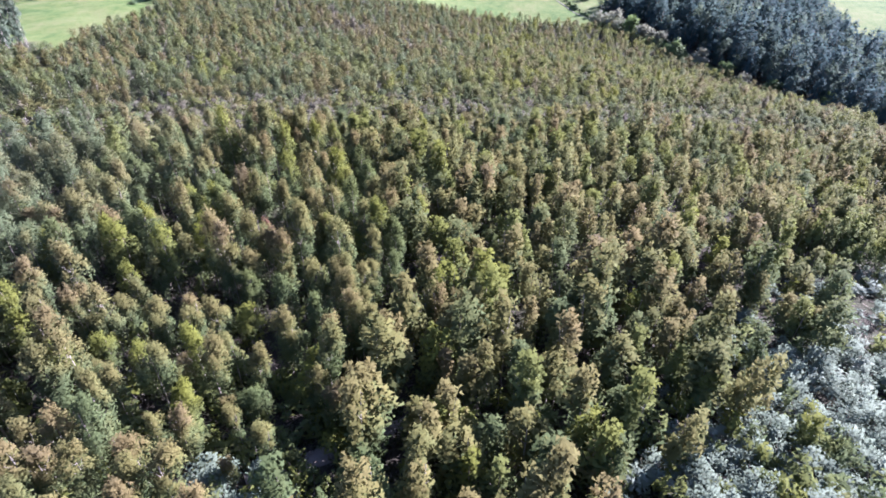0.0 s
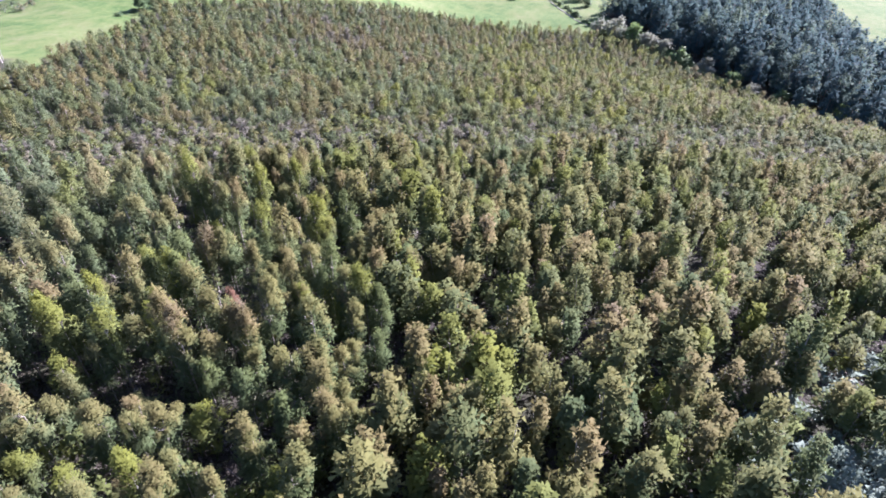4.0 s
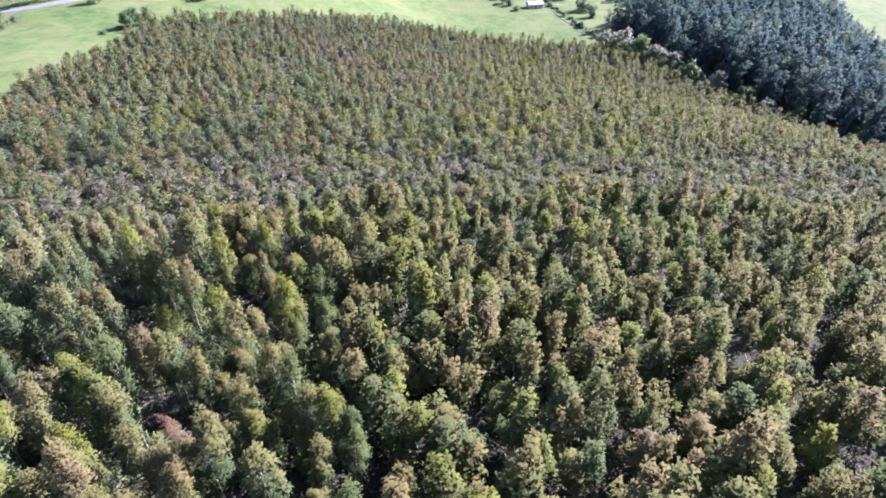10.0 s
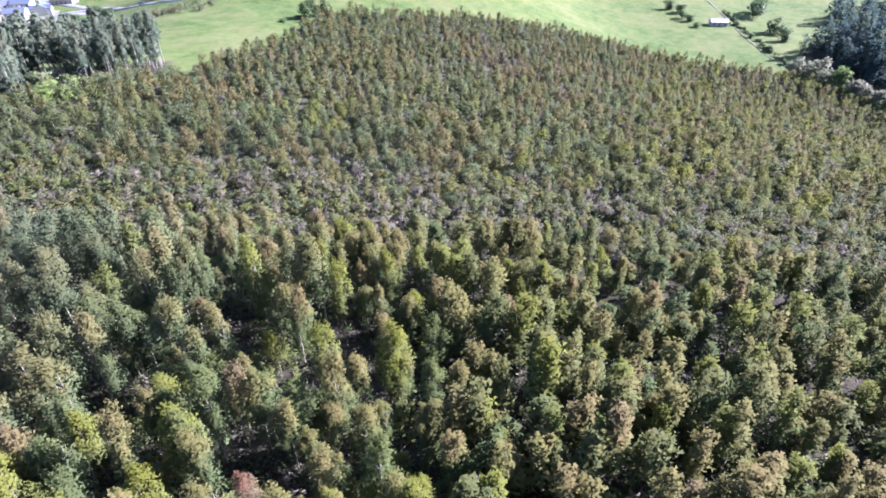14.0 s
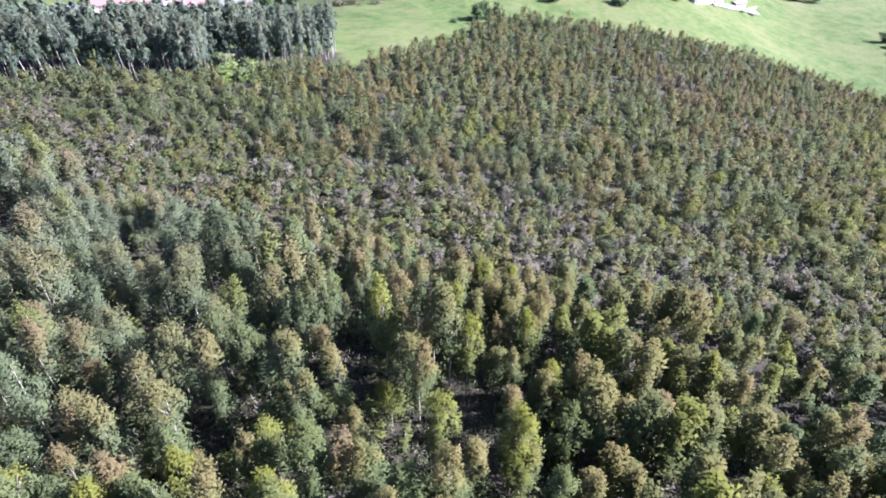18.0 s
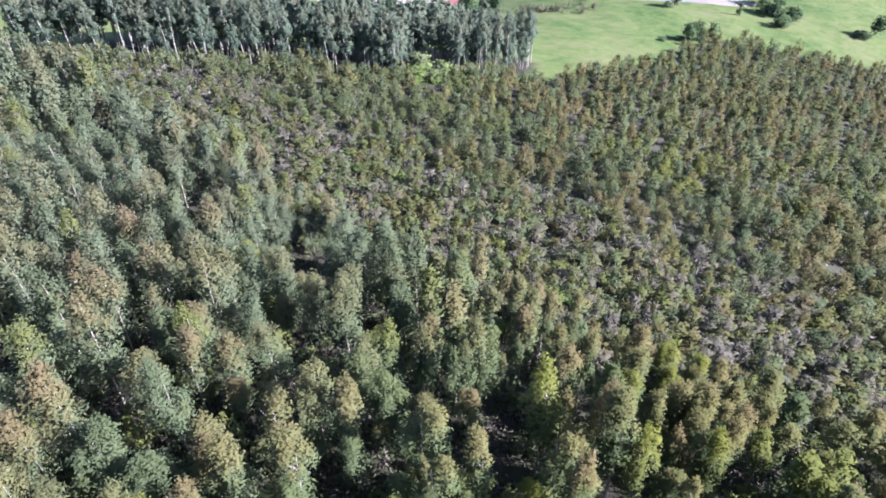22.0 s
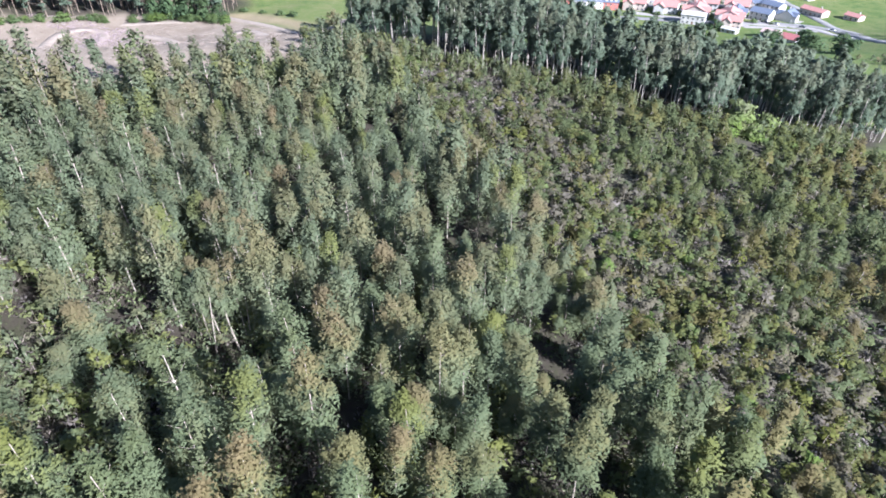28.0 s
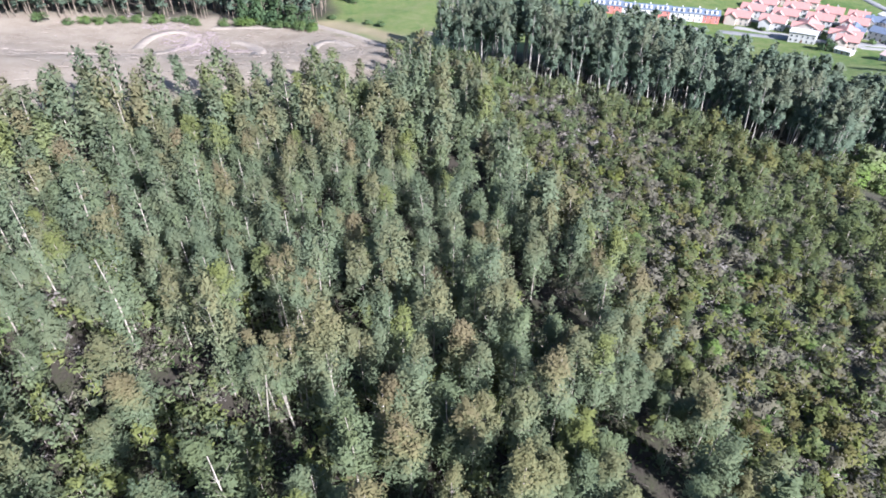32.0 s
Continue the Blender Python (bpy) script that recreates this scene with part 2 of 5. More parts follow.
def signed(poly, x, y):
    """Distance to a polygon's edge, positive inside."""
    x, y = np.asarray(x, float), np.asarray(y, float)
    d = np.full(x.shape, 1e9)
    inside = np.zeros(x.shape, bool)
    for (ax, ay), (bx, by) in zip(poly, poly[1:] + poly[:1]):
        ex, ey = bx - ax, by - ay
        t = np.clip(((x - ax) * ex + (y - ay) * ey) / (ex * ex + ey * ey), 0, 1)
        d = np.minimum(d, np.hypot(x - ax - t * ex, y - ay - t * ey))
        cross = ((ay > y) != (by > y)) & (x < (bx - ax) * (y - ay) / ((by - ay) or 1e-9) + ax)
        inside ^= cross
    return np.where(inside, d, -d)


PLANTATION = [(-128, -30), (-136, 8), (-141, 21), (-150, 36), (-157, 46), (-164, 58), (-176, 74), (-180, 100), (-165, 140), (-150, 160), (-139, 190), (-132, 212), (-131, 240), (-134, 275), (-139, 309), (-142, 326), (-136, 338), (-92, 366),
              (-46, 401), (0, 428), (40, 424), (95, 416), (118, 400), (142, 340), (164, 287), (160, 205), (130, 120), (95, 40), (60, -30)]
WEST_WOOD = [(-194, 78), (-183, 100), (-168, 140), (-152, 160), (-143, 204), (-150, 222), (-172, 208), (-181, 180), (-190, 160), (-206, 140), (-212, 100), (-208, 84)]
EAST_WOOD = [(112, 462), (128, 425), (148, 366), (162, 322), (175, 275), (178, 205), (238, 175), (262, 250), (256, 330), (250, 380), (258, 410), (272, 470), (230, 500), (150, 500)]
CLEARING = [(-128, -70), (-138, 9), (-152, 36), (-166, 58), (-186, 74), (-206, 76), (-224, 62), (-250, 46), (-260, 20), (-263, -5), (-254, -40), (-250, -90)]
HILLTOP = [(-240, -120), (-246, -44), (-256, -22), (-261, 0), (-256, 20), (-246, 42), (-264, 50), (-306, 40), (-312, -40), (-300, -120)]
SHRUB_FIELD = [(12, 22), (17, 31), (28, 38), (38, 47), (62, 66), (80, 60), (66, 20), (30, 12)]
MEADOW = [(-216, 72), (-233, 61), (-246, 44), (-254, 42), (-254, 50), (-246, 59), (-232, 70)]
EDGE_LINE = [(-300, 86), (-147, 86), (-130, 88), (-112, 97), (-85, 96), (-72, 100), (-57, 106), (-43, 108), (-23, 118), (-10, 127), (5, 128), (25, 135), (60, 136), (300, 140)]


def low_side(x, y):
    """How far north of the line where the tall band of trees ends."""
    ex, ey = zip(*EDGE_LINE)
    return np.asarray(y) - np.interp(x, ex, ey)


def smooth(a, b, v):
    t = np.clip((v - a) / (b - a), 0, 1)
    return t * t * (3 - 2 * t)


# ---- mesh helpers ----
def mesh_of(name, verts, faces, mats, season=None, index=None, values=None, normal=None):
    """A mesh from numpy arrays; faces: one array of equal-sided faces, or a list of such arrays."""
    faces = faces if isinstance(faces, list) else [faces]
    me = bpy.data.meshes.new(name)
    me.vertices.add(len(verts))
    me.vertices.foreach_set("co", np.asarray(verts, np.float32).ravel())
    loops = np.concatenate([f.ravel() for f in faces])
    sizes = np.concatenate([np.full(len(f), f.shape[1]) for f in faces])
    me.loops.add(len(loops))
    me.loops.foreach_set("vertex_index", loops.astype(np.int32))
    me.polygons.add(len(sizes))
    me.polygons.foreach_set("loop_start", (np.cumsum(sizes) - sizes).astype(np.int32))
    me.polygons.foreach_set("loop_total", sizes.astype(np.int32))
    for m in mats:
        me.materials.append(m)
    if index is not None:
        me.polygons.foreach_set("material_index", np.asarray(index, np.int32))
    for key, val in (values or ({"season": season} if season is not None else {})).items():
        me.attributes.new(key, "FLOAT", "POINT").data.foreach_set("value", np.asarray(val, np.float32))
    me.update(calc_edges=True)
    if normal is not None:
        me.attributes.new("custom_normal", "FLOAT_VECTOR", "POINT").data.foreach_set("vector", np.asarray(normal, np.float32).ravel())
    return me


def part(name, me, parent, label=""):
    ob = new(name, me)
    ob.parent = parent
    return tagged(ob, label)


def bm_mesh(name, bm, mat):
    me = bpy.data.meshes.new(name)
    bm.to_mesh(me)
    bm.free()
    me.materials.append(mat)
    return me


def leaf_cloud(rng, n, height, base, radius, size, lobes, tall=False, slim=0.13, blunt=0.62):
    """Leaf sprays in many small tufts on rising twigs round a leader: centres, half axes, how far up each sits, outward normals and a hue shift a tuft."""
    span = height - base
    u = np.sort(rng.uniform(0.0, 0.93, lobes) ** 0.9)
    az = rng.uniform(0, 2 * np.pi) + np.arange(lobes) * 2.4 + rng.normal(size=lobes) * 0.5
    if tall:
        prof = radius * (0.5 + 0.5 * np.sin(np.pi * np.clip(u, 0, 1) ** 0.8))
    else:
        prof = radius * 1.28 * (u + 0.13) ** 0.32 * (1 - u) ** blunt
    many = (20 / lobes) ** 0.33
    off = prof * rng.uniform(0.2, 0.95, lobes)
    tr = radius * rng.uniform(0.26, 0.50, lobes) * (1 - 0.3 * u) * many
    th = np.minimum(tr * rng.uniform(1.3, 2.1, lobes), span * 0.3)
    lean = rng.normal(size=2) * 0.22 * radius
    lead_h = min(span * 0.2, radius * 0.8)
    lc = np.concatenate([np.stack([off * np.cos(az) + lean[0] * u, off * np.sin(az) + lean[1] * u, base + 0.04 * span + u * span * 0.93], -1), [[lean[0], lean[1], height - lead_h]]])
    tr, th = np.append(tr, radius * rng.uniform(0.26, 0.36) * many), np.append(th, lead_h)
    share = tr * th
    pick = rng.choice(lobes + 1, n, p=share / share.sum())
    d = rng.normal(size=(n, 3))
    d /= np.linalg.norm(d, axis=1)[:, None]
    d[:, 2] = np.where((d[:, 2] < -0.25) & (rng.uniform(size=n) < 0.6), -d[:, 2], d[:, 2])
    shell = rng.uniform(0.3, 1.15, n)
    slimmer = 1 - 0.3 * np.clip(d[:, 2], 0, 1)
    c = lc[pick] + d * shell[:, None] * np.stack([tr[pick] * slimmer, tr[pick] * slimmer, th[pick]], -1)
    c[:, 2] = np.maximum(c[:, 2], base * 0.5 + 0.1)
    if not tall and lobes > 12:      # thin leafy skirt down the stem
        loose = rng.uniform(size=n) < 0.09
        way, far = rng.uniform(0, 2 * np.pi, n), radius * rng.uniform(0.08, 0.7, n)
        fall = np.stack([far * np.cos(way), far * np.sin(way), rng.uniform(0.3 * base, base + 0.3 * span, n)], -1)
        c = np.where(loose[:, None], fall, c)
    high = (c[:, 2] - base) / span
    up = np.clip(0.72 * high + 0.30 * (0.5 + 0.5 * d[:, 2]), 0, 1)
    away = np.stack([(c[:, 0] - lean[0] * high) / radius, (c[:, 1] - lean[1] * high) / radius, (high - 0.4) * 1.1], -1)
    away /= np.linalg.norm(away, axis=1)[:, None] + 1e-6
    normal = d * 0.16 + away * 0.30 + np.array([0, 0, 0.75])
    normal /= np.linalg.norm(normal, axis=1)[:, None] + 1e-6
    toss = rng.normal(size=(n, 3)) * 0.5
    out = normal + toss
    a = np.cross(out, rng.normal(size=(n, 3)) + np.array([0.01, 0, 0]))
    a /= np.linalg.norm(a, axis=1)[:, None]
    a[:, 2] = -np.abs(a[:, 2])
    b = np.cross(a, out)
    b /= np.linalg.norm(b, axis=1)[:, None] + 1e-9
    b *= np.where((np.cross(a, b) * normal).sum(1) < 0, -1, 1)[:, None]
    normal = normal + 0.2 * toss
    normal /= np.linalg.norm(normal, axis=1)[:, None] + 1e-6
    ln = (size * rng.uniform(0.65, 1.35, n) * (1.25 - 0.45 * up))[:, None]
    hue = (rng.normal(size=lobes + 1) * 0.018)[pick] + rng.normal(size=n) * 0.006
    return c, a * ln * 0.5, b * ln * (slim * (0.8 + 1.0 * up))[:, None], up, normal, hue


def sprays(c, a, b):
    v = np.stack([c - a * 0.9 + b, c - a * 0.9 - b, c + a * 1.1], 1).reshape(-1, 3)
    return v, np.arange(len(v)).reshape(-1, 3)


def tube(points, radii, sides):
    """A tapered tube along points."""
    pts = np.asarray(points, float)
    ang = np.arange(sides) * 2 * np.pi / sides
    v, f = [], []
    for i, (p, r) in enumerate(zip(pts, radii)):
        w = pts[min(i + 1, len(pts) - 1)] - pts[max(i - 1, 0)]
        w = w / (np.linalg.norm(w) + 1e-9)
        s = np.cross(w, (0.3, 1, 0.1))
        s /= np.linalg.norm(s)
        t = np.cross(w, s)
        v.append(p + r * (np.cos(ang)[:, None] * s + np.sin(ang)[:, None] * t))
        if i:
            k = np.arange(sides)
            f.append(np.stack([(i - 1) * sides + k, (i - 1) * sides + (k + 1) % sides, i * sides + (k + 1) % sides, i * sides + k], -1))
    return np.concatenate(v), np.concatenate(f)


def woody(rng, height, girth, limbs, base, radius, sides, steps):
    """A slightly bent, tapering trunk with limbs that rise into the crown."""
    lean = rng.normal(size=2) * height * 0.025
    z = np.linspace(-0.3, height * 0.88, steps)
    u = np.clip(z / height, 0, 1)
    stem = np.stack([lean[0] * u ** 1.5 + 0.02 * height * np.sin(u * 5 + lean[1]) * u, lean[1] * u ** 1.5, z], -1)
    V, F = tube(stem, girth * (1.05 - u * 0.95) + 0.012, sides)
    for _ in range(limbs):
        k = int(rng.integers(min(steps - 2, 1 + int(math.ceil(steps * base / height))), steps - 1))
        o = stem[k]
        w = rng.uniform(0, 2 * np.pi)
        r = radius * rng.uniform(0.3, 0.55)
        end = o + np.array([r * np.cos(w), r * np.sin(w), r * rng.uniform(0.8, 1.5)])
        mid = (o + end) / 2 + np.array([0, 0, -0.12 * r])
        v, f = tube([o, mid, end], [0.1, girth * 0.28 * (1.1 - u[k]), 0.012], 3)
        ring = k * sides + np.array([0, sides // 3, 2 * sides // 3])
        g = np.where(f < 3, ring[np.minimum(f, 2)], f - 3 + len(V))     # the limb's foot shares the trunk's own ring
        F = np.concatenate([F, g])
        V = np.concatenate([V, v[3:]])
    return V, F


def template(seed, n, height, base, radius, size, lobes, girth, limbs, sides, steps, tall=False, slim=0.13, blunt=0.62):
    rng = np.random.default_rng(seed)
    c, a, b, u, nrm, hue = leaf_cloud(rng, n, height, base, radius, size, lobes, tall, slim, blunt)
    lv, lf = sprays(c, a, b)
    tv, tf = woody(rng, height, girth, limbs, base, radius, sides, steps)
    return dict(leaf=(lv, lf), wood=(tv, tf), up=np.repeat(u, 3), normal=np.repeat(nrm, 3, 0), jitter=np.repeat(hue, 3))


def season_of(tp, low, top, start=0.12):
    return np.clip(low + (top - low) * smooth(start, 0.80 + 0.25 * start, tp["up"]) + tp["jitter"], 0.0, 1.0)


def stand(name, label, category, spots, templates, leaf, bark, parent_kind="stuff"):
    """A joined stand: spots = rows of x, y, size, width, turn, lower hue, upper hue, template."""
    home = tagged(new(name), label, category, kind=parent_kind)
    for which, mat in (("leaf", leaf), ("wood", bark)):
        if mat is None:
            continue
        Vs, Fs, Ss, Ns, off = [], [], [], [], 0
        for k, tp in enumerate(templates):
            s = spots[spots[:, 7] == k]
            if not len(s):
                continue
            v, f = tp[which]
            co, si = np.cos(s[:, 4])[:, None], np.sin(s[:, 4])[:, None]
            X = (v[None, :, 0] * co - v[None, :, 1] * si) * s[:, 3:4] + s[:, 0:1]
            Y = (v[None, :, 0] * si + v[None, :, 1] * co) * s[:, 3:4] + s[:, 1:2]
            Z = v[None, :, 2] * s[:, 2:3] + ground(s[:, 0], s[:, 1])[:, None]
            Vs.append(np.stack([X, Y, Z], -1).reshape(-1, 3))
            Fs.append((f[None] + (np.arange(len(s)) * len(v))[:, None, None]).reshape(-1, f.shape[1]) + off)
            off += len(s) * len(v)
            if which == "leaf":
                nv = tp["normal"]
                Ns.append(np.stack([nv[None, :, 0] * co - nv[None, :, 1] * si, nv[None, :, 0] * si + nv[None, :, 1] * co, np.repeat(nv[None, :, 2], len(s), 0)], -1).reshape(-1, 3))
                up = smooth(0.12, 0.80, tp["up"])[None]
                Ss.append(np.clip(s[:, 5:6] + (s[:, 6:7] - s[:, 5:6]) * up + tp["jitter"][None], 0, 1).ravel())
        if Vs:
            me = mesh_of(name + "_" + which, np.concatenate(Vs), np.concatenate(Fs), [mat], np.concatenate(Ss) if Ss else None, normal=np.concatenate(Ns) if Ns else None)
            tagged(part("crowns" if which == "leaf" else "trunks", me, home), kind="stuff")
    return home


# ---- ground, one sheet to the horizon ----
def spread_axis(lo, hi, step, out_lo, out_hi):
    inner = np.arange(lo, hi + 0.1, step)
    grow = np.cumsum(step * 1.16 ** np.arange(1, 60))
    return np.concatenate([[out_lo], (lo - grow[lo - grow > out_lo])[::-1], inner, hi + grow[hi + grow < out_hi], [out_hi]])


gx, gy = spread_axis(-300, 210, 3.4, -4500, 4500), spread_axis(-60, 440, 3.4, -4500, 4500)
GX, GY = np.meshgrid(gx, gy)
cols = len(gx)
cell = (np.arange(len(gy) - 1)[:, None] * cols + np.arange(cols - 1)[None]).reshape(-1, 1)
fx, fy = GX.ravel(), GY.ravel()
wob = 2.5 * np.sin(fx / 6.1) * np.sin(fy / 7.7)
litter = np.maximum.reduce([smooth(-3, 2, signed(q, fx, fy) + wob) for q in (PLANTATION, WEST_WOOD, EAST_WOOD, HILLTOP)])
bare = smooth(-6, 5, signed(CLEARING, fx, fy) + wob * 1.5)
meadow = smooth(-2.5, 1.5, signed(MEADOW, fx, fy) + 0.3 * wob)
tagged(new("ground", mesh_of("ground", np.stack([fx, fy, ground(fx, fy)], -1), cell + np.array([[0, 1, cols + 1, cols]]), [ground_material()],
           values={"heath": smooth(-6, 8, low_side(fx, fy) + wob) * smooth(0, 4, signed(PLANTATION, fx, fy)), "litter": litter, "bare": bare, "meadow": meadow})), "hillside of leaf litter, bare soil and bright green pasture", "ground", kind="structure")
for poly in bpy.data.meshes["ground"].polygons:
    poly.use_smooth = True


# ---- roads ----
def strip(name, line, width, lift, mat, label, category="road"):
    pts = [Vector(p) for p in line]
    dense = []
    for a, b in zip(pts, pts[1:]):
        k = max(2, int((b - a).length / 6))
        dense += [a.lerp(b, i / k) for i in range(k)]
    dense.append(pts[-1])
    P = np.array([p[:] for p in dense])
    for _ in range(6):
        P[1:-1] = (P[:-2] + 2 * P[1:-1] + P[2:]) / 4
    w = np.gradient(P, axis=0)
    nrm = np.stack([-w[:, 1], w[:, 0]], -1)
    nrm /= np.linalg.norm(nrm, axis=1)[:, None]
    rows = []
    for o in (-0.62, -0.5, 0.0, 0.5, 0.62):
        q = P + nrm * width * o
        z = ground(P[:, 0], P[:, 1]) * 0.5 + ground(q[:, 0], q[:, 1]) * 0.5 + (lift if abs(o) < 0.6 else -0.6)
        rows.append(np.column_stack([q, z]))
    V = np.stack(rows, 1).reshape(-1, 3)
    k = (np.arange(len(P) - 1)[:, None] * 5 + np.arange(4)[None]).reshape(-1, 1)
    return tagged(new(name, mesh_of(name, V, k + np.array([[0, 1, 6, 5]]), [mat])), label, category, kind="structure")


strip("road", [(-150, 560), (-160, 470), (-169, 420), (-177, 396), (-193, 376), (-213, 361), (-238, 354), (-270, 367), (-332, 402), (-352, 418), (-384, 426), (-406, 402), (-412, 372), (-430, 338), (-455, 300), (-490, 240)], 7.0, 0.35, ASPHALT, "pale asphalt country road along the pasture")
strip("pavement", [(-192, 382), (-180, 388), (-168, 396), (-160, 410)], 7.0, 0.3, PALE_TRACK, "pale gravel lay-by beside the country road", "pavement")
strip("village_street", [(-356, 422), (-412, 438), (-480, 452), (-580, 470)], 6.0, 0.3, ASPHALT, "pale village street between houses")
for yard in ([(-486, 332), (-458, 358), (-430, 385), (-412, 398)], [(-502, 350), (-474, 377), (-452, 402)], [(-462, 318), (-440, 340), (-418, 360), (-404, 376)], [(-440, 402), (-422, 412), (-404, 420)], [(-412, 376), (-400, 398), (-384, 416), (-360, 410), (-330, 398)], [(-404, 372), (-392, 396), (-376, 408)]):
    strip("pavement", yard, 6.0, 0.25, PALE_YARD, "pale paved yards and paths between the houses", "pavement")
strip("dirt_track", [(-219, 73.5), (-226, 76.5), (-233, 80)], 3.0, 0.2, PALE_EARTH, "pale dirt track at the corner of the tall wood", "track")
strip("pavement", [(-71, 490), (-63, 504), (-56, 518), (-47, 534)], 12.0, 0.2, PALE_YARD, "pale paved farmyard", "pavement")
strip("farm_track", [(62, 590), (72, 547), (77, 515), (84, 476), (96, 437), (104, 424)], 1.2, 0.15, DULL_TRACK, "narrow worn track to the farmhouse", "track")
strip("dirt_track", [(-190, 70), (-202, 71), (-214, 68), (-231, 58), (-248, 44), (-258, 36)], 2.6, 0.2, PALE_EARTH, "pale dirt track beside the bare clearing", "track")

strip("dirt_track", [(-18, 31.5), (-14, 33.5), (-10.7, 36), (-4.8, 39.4), (0, 41.5), (4, 42)], 2.0, 0.22, PALE_TRACK, "bare pinkish earth bank between young trees", "track")
LOOPS = ([(-235 + 14 * math.cos(q * 0.52), 0.5 + 8 * math.sin(q * 0.52)) for q in range(11)], [(-253, 10), (-252, 16), (-249, 24), (-246, 34)],
         [(-206, 46), (-214, 44), (-221, 45), (-228, 48), (-225, 53), (-216, 56)], [(-234, 20), (-232, 26), (-222, 31), (-206, 33), (-192, 34)])
for loop in LOOPS:
    strip("dirt_track", loop, 3.2, 0.12, PALE_EARTH, "pale curved vehicle track on the bare clearing", "track")

# ---- the plantation ----
rng = np.random.default_rng(11)
PITCH = 4.0
ii, jj = np.meshgrid(np.arange(-140, 140), np.arange(-140, 140))
px = -20 + (ii * np.cos(0.78) - jj * np.sin(0.78)).ravel() * PITCH + rng.normal(size=ii.size) * 1.2
py = 180 + (ii * np.sin(0.78) + jj * np.cos(0.78)).ravel() * PITCH + rng.normal(size=ii.size) * 1.2
px, py = np.r_[px, rng.uniform(-50, 62, 300)], np.r_[py, rng.uniform(20, 112, 300)]      # self-sown trees between the rows
inside = signed(PLANTATION, px, py)
keep = (inside > 1.0) & ((py > 16) | (px < -60))
keep &= (signed(CLEARING, px, py) < 1) & (px < 44 + 0.72 * (py - 25)) & ((py > 24 + 0.45 * (px + 70)) | (px > -62))
px, py, inside = px[keep], py[keep], inside[keep]
side = low_side(px, py)


def patchy(x, y, s, k=0.0):
    return (np.sin(x / s + k) * np.sin(y / (s * 0.83) + 2 * k) + 0.6 * np.sin(x / (s * 0.37) + y / (s * 0.51) + k)) / 1.6


west_tall = smooth(-40, -62, px)
height = 8.9 + 2.2 * west_tall - 1.0 * smooth(70, 100, py) + 2.6 * np.exp(-((px + 32) ** 2 + (py - 90) ** 2) / 340)
height -= 1.6 * smooth(-105, -135, px)
low = smooth(-6, 9, side)
north = smooth(18, 46, side + 7 * patchy(px, py, 23))
height = height * (1 - low) + low * (2.9 - 0.7 * smooth(-15, -60, px) * smooth(-140, -115, px) * (1 - north) * smooth(5, 15, side) + 1.9 * north)
height *= np.clip(1 + rng.normal(size=px.size) * (0.21 + 0.07 * low * north) + 0.12 * patchy(px, py, 9, 1), 0.55, 1.5)
odds = 0.94 - 0.05 * west_tall * (1 - low) - (0.06 + 0.38 * smooth(-15, -60, px) * smooth(-150, -125, px) * smooth(5, 15, side)) * low * (1 - north) + 0.03 * low * north
# clearings, felled strips and gaps
for hx, hy, hr in ((-78, 51, 4.0), (-82.5, 52, 3.4), (-89.5, 53.5, 3.2), (-93.5, 53, 3.0), (-81, 46, 3.4), (-74, 44, 3), (-91, 64, 3.6), (-60, 78, 2.6), (-95, 79, 3), (-79, 35, 3.4),
                   (-99, 83, 3.2), (-88, 37, 2.6), (-37.7, 124, 4), (-28, 83, 2.4), (-38.6, 89, 2.6), (5.5, 73, 2.4), (-40, 70.5, 3), (-9.5, 31.3, 3.2), (-4.3, 35, 2.6),
                   (-15, 28.5, 2.6), (-13, 34, 2.6), (-1, 41, 2.4), (23, 40, 2.8), (-31.5, 128, 5), (-55, 127, 5), (-144, 167, 7), (-138, 163, 5), (-94, 119, 4.5), (-122, 114, 5), (40, 34, 9), (28, 29, 6)):
    odds = np.where((px - hx) ** 2 + (py - hy) ** 2 < hr * hr, 0.0, odds)
thin = signed(SHRUB_FIELD, px, py) > 1
odds = np.where(thin, 0.12, odds)
height = np.where(thin, height * 0.7, height)
odds = np.where((px > 30) & (py < 75) & ~thin, 0.6, odds)
keep = rng.uniform(size=px.size) < odds
px, py, side, height, low, north, west_tall, inside = (v[keep] for v in (px, py, side, height, low, north, west_tall, inside))

# hue: blue-green below, gold, russet or lime above
mood = rng.uniform(size=px.size) + 0.22 * patchy(px, py, 17, 3)
lower = 0.42 + rng.normal(size=px.size) * 0.05 + 0.05 * (1 - west_tall)
upper = np.select([mood < 0.10, mood < 0.30, mood < 0.70, mood < 1.00], [0.45, 0.16, 0.55, 0.63], 0.70) + rng.normal(size=px.size) * 0.05
upper = np.where((upper < 0.2) & (px < -48), upper + 0.16, upper)
upper = upper - 0.04 * west_tall * (1 - low)
greyer = west_tall * (1 - low) * (rng.uniform(size=px.size) < 0.25)
upper = np.where(greyer > 0.5, rng.uniform(0.36, 0.5, px.size), upper)
sunny = low * north * smooth(-30, 30, px) * (rng.uniform(size=px.size) < 0.85)   # yellow-green north-eastern part
upper = upper * (1 - sunny) + sunny * np.where(rng.uniform(size=px.size) < 0.65, rng.uniform(0.02, 0.26, px.size), rng.uniform(0.5, 0.64, px.size))
lower = lower * (1 - sunny) + sunny * 0.3
dull = low * smooth(25, -50, px)                                 # grey-brown northern and western part, in drifts
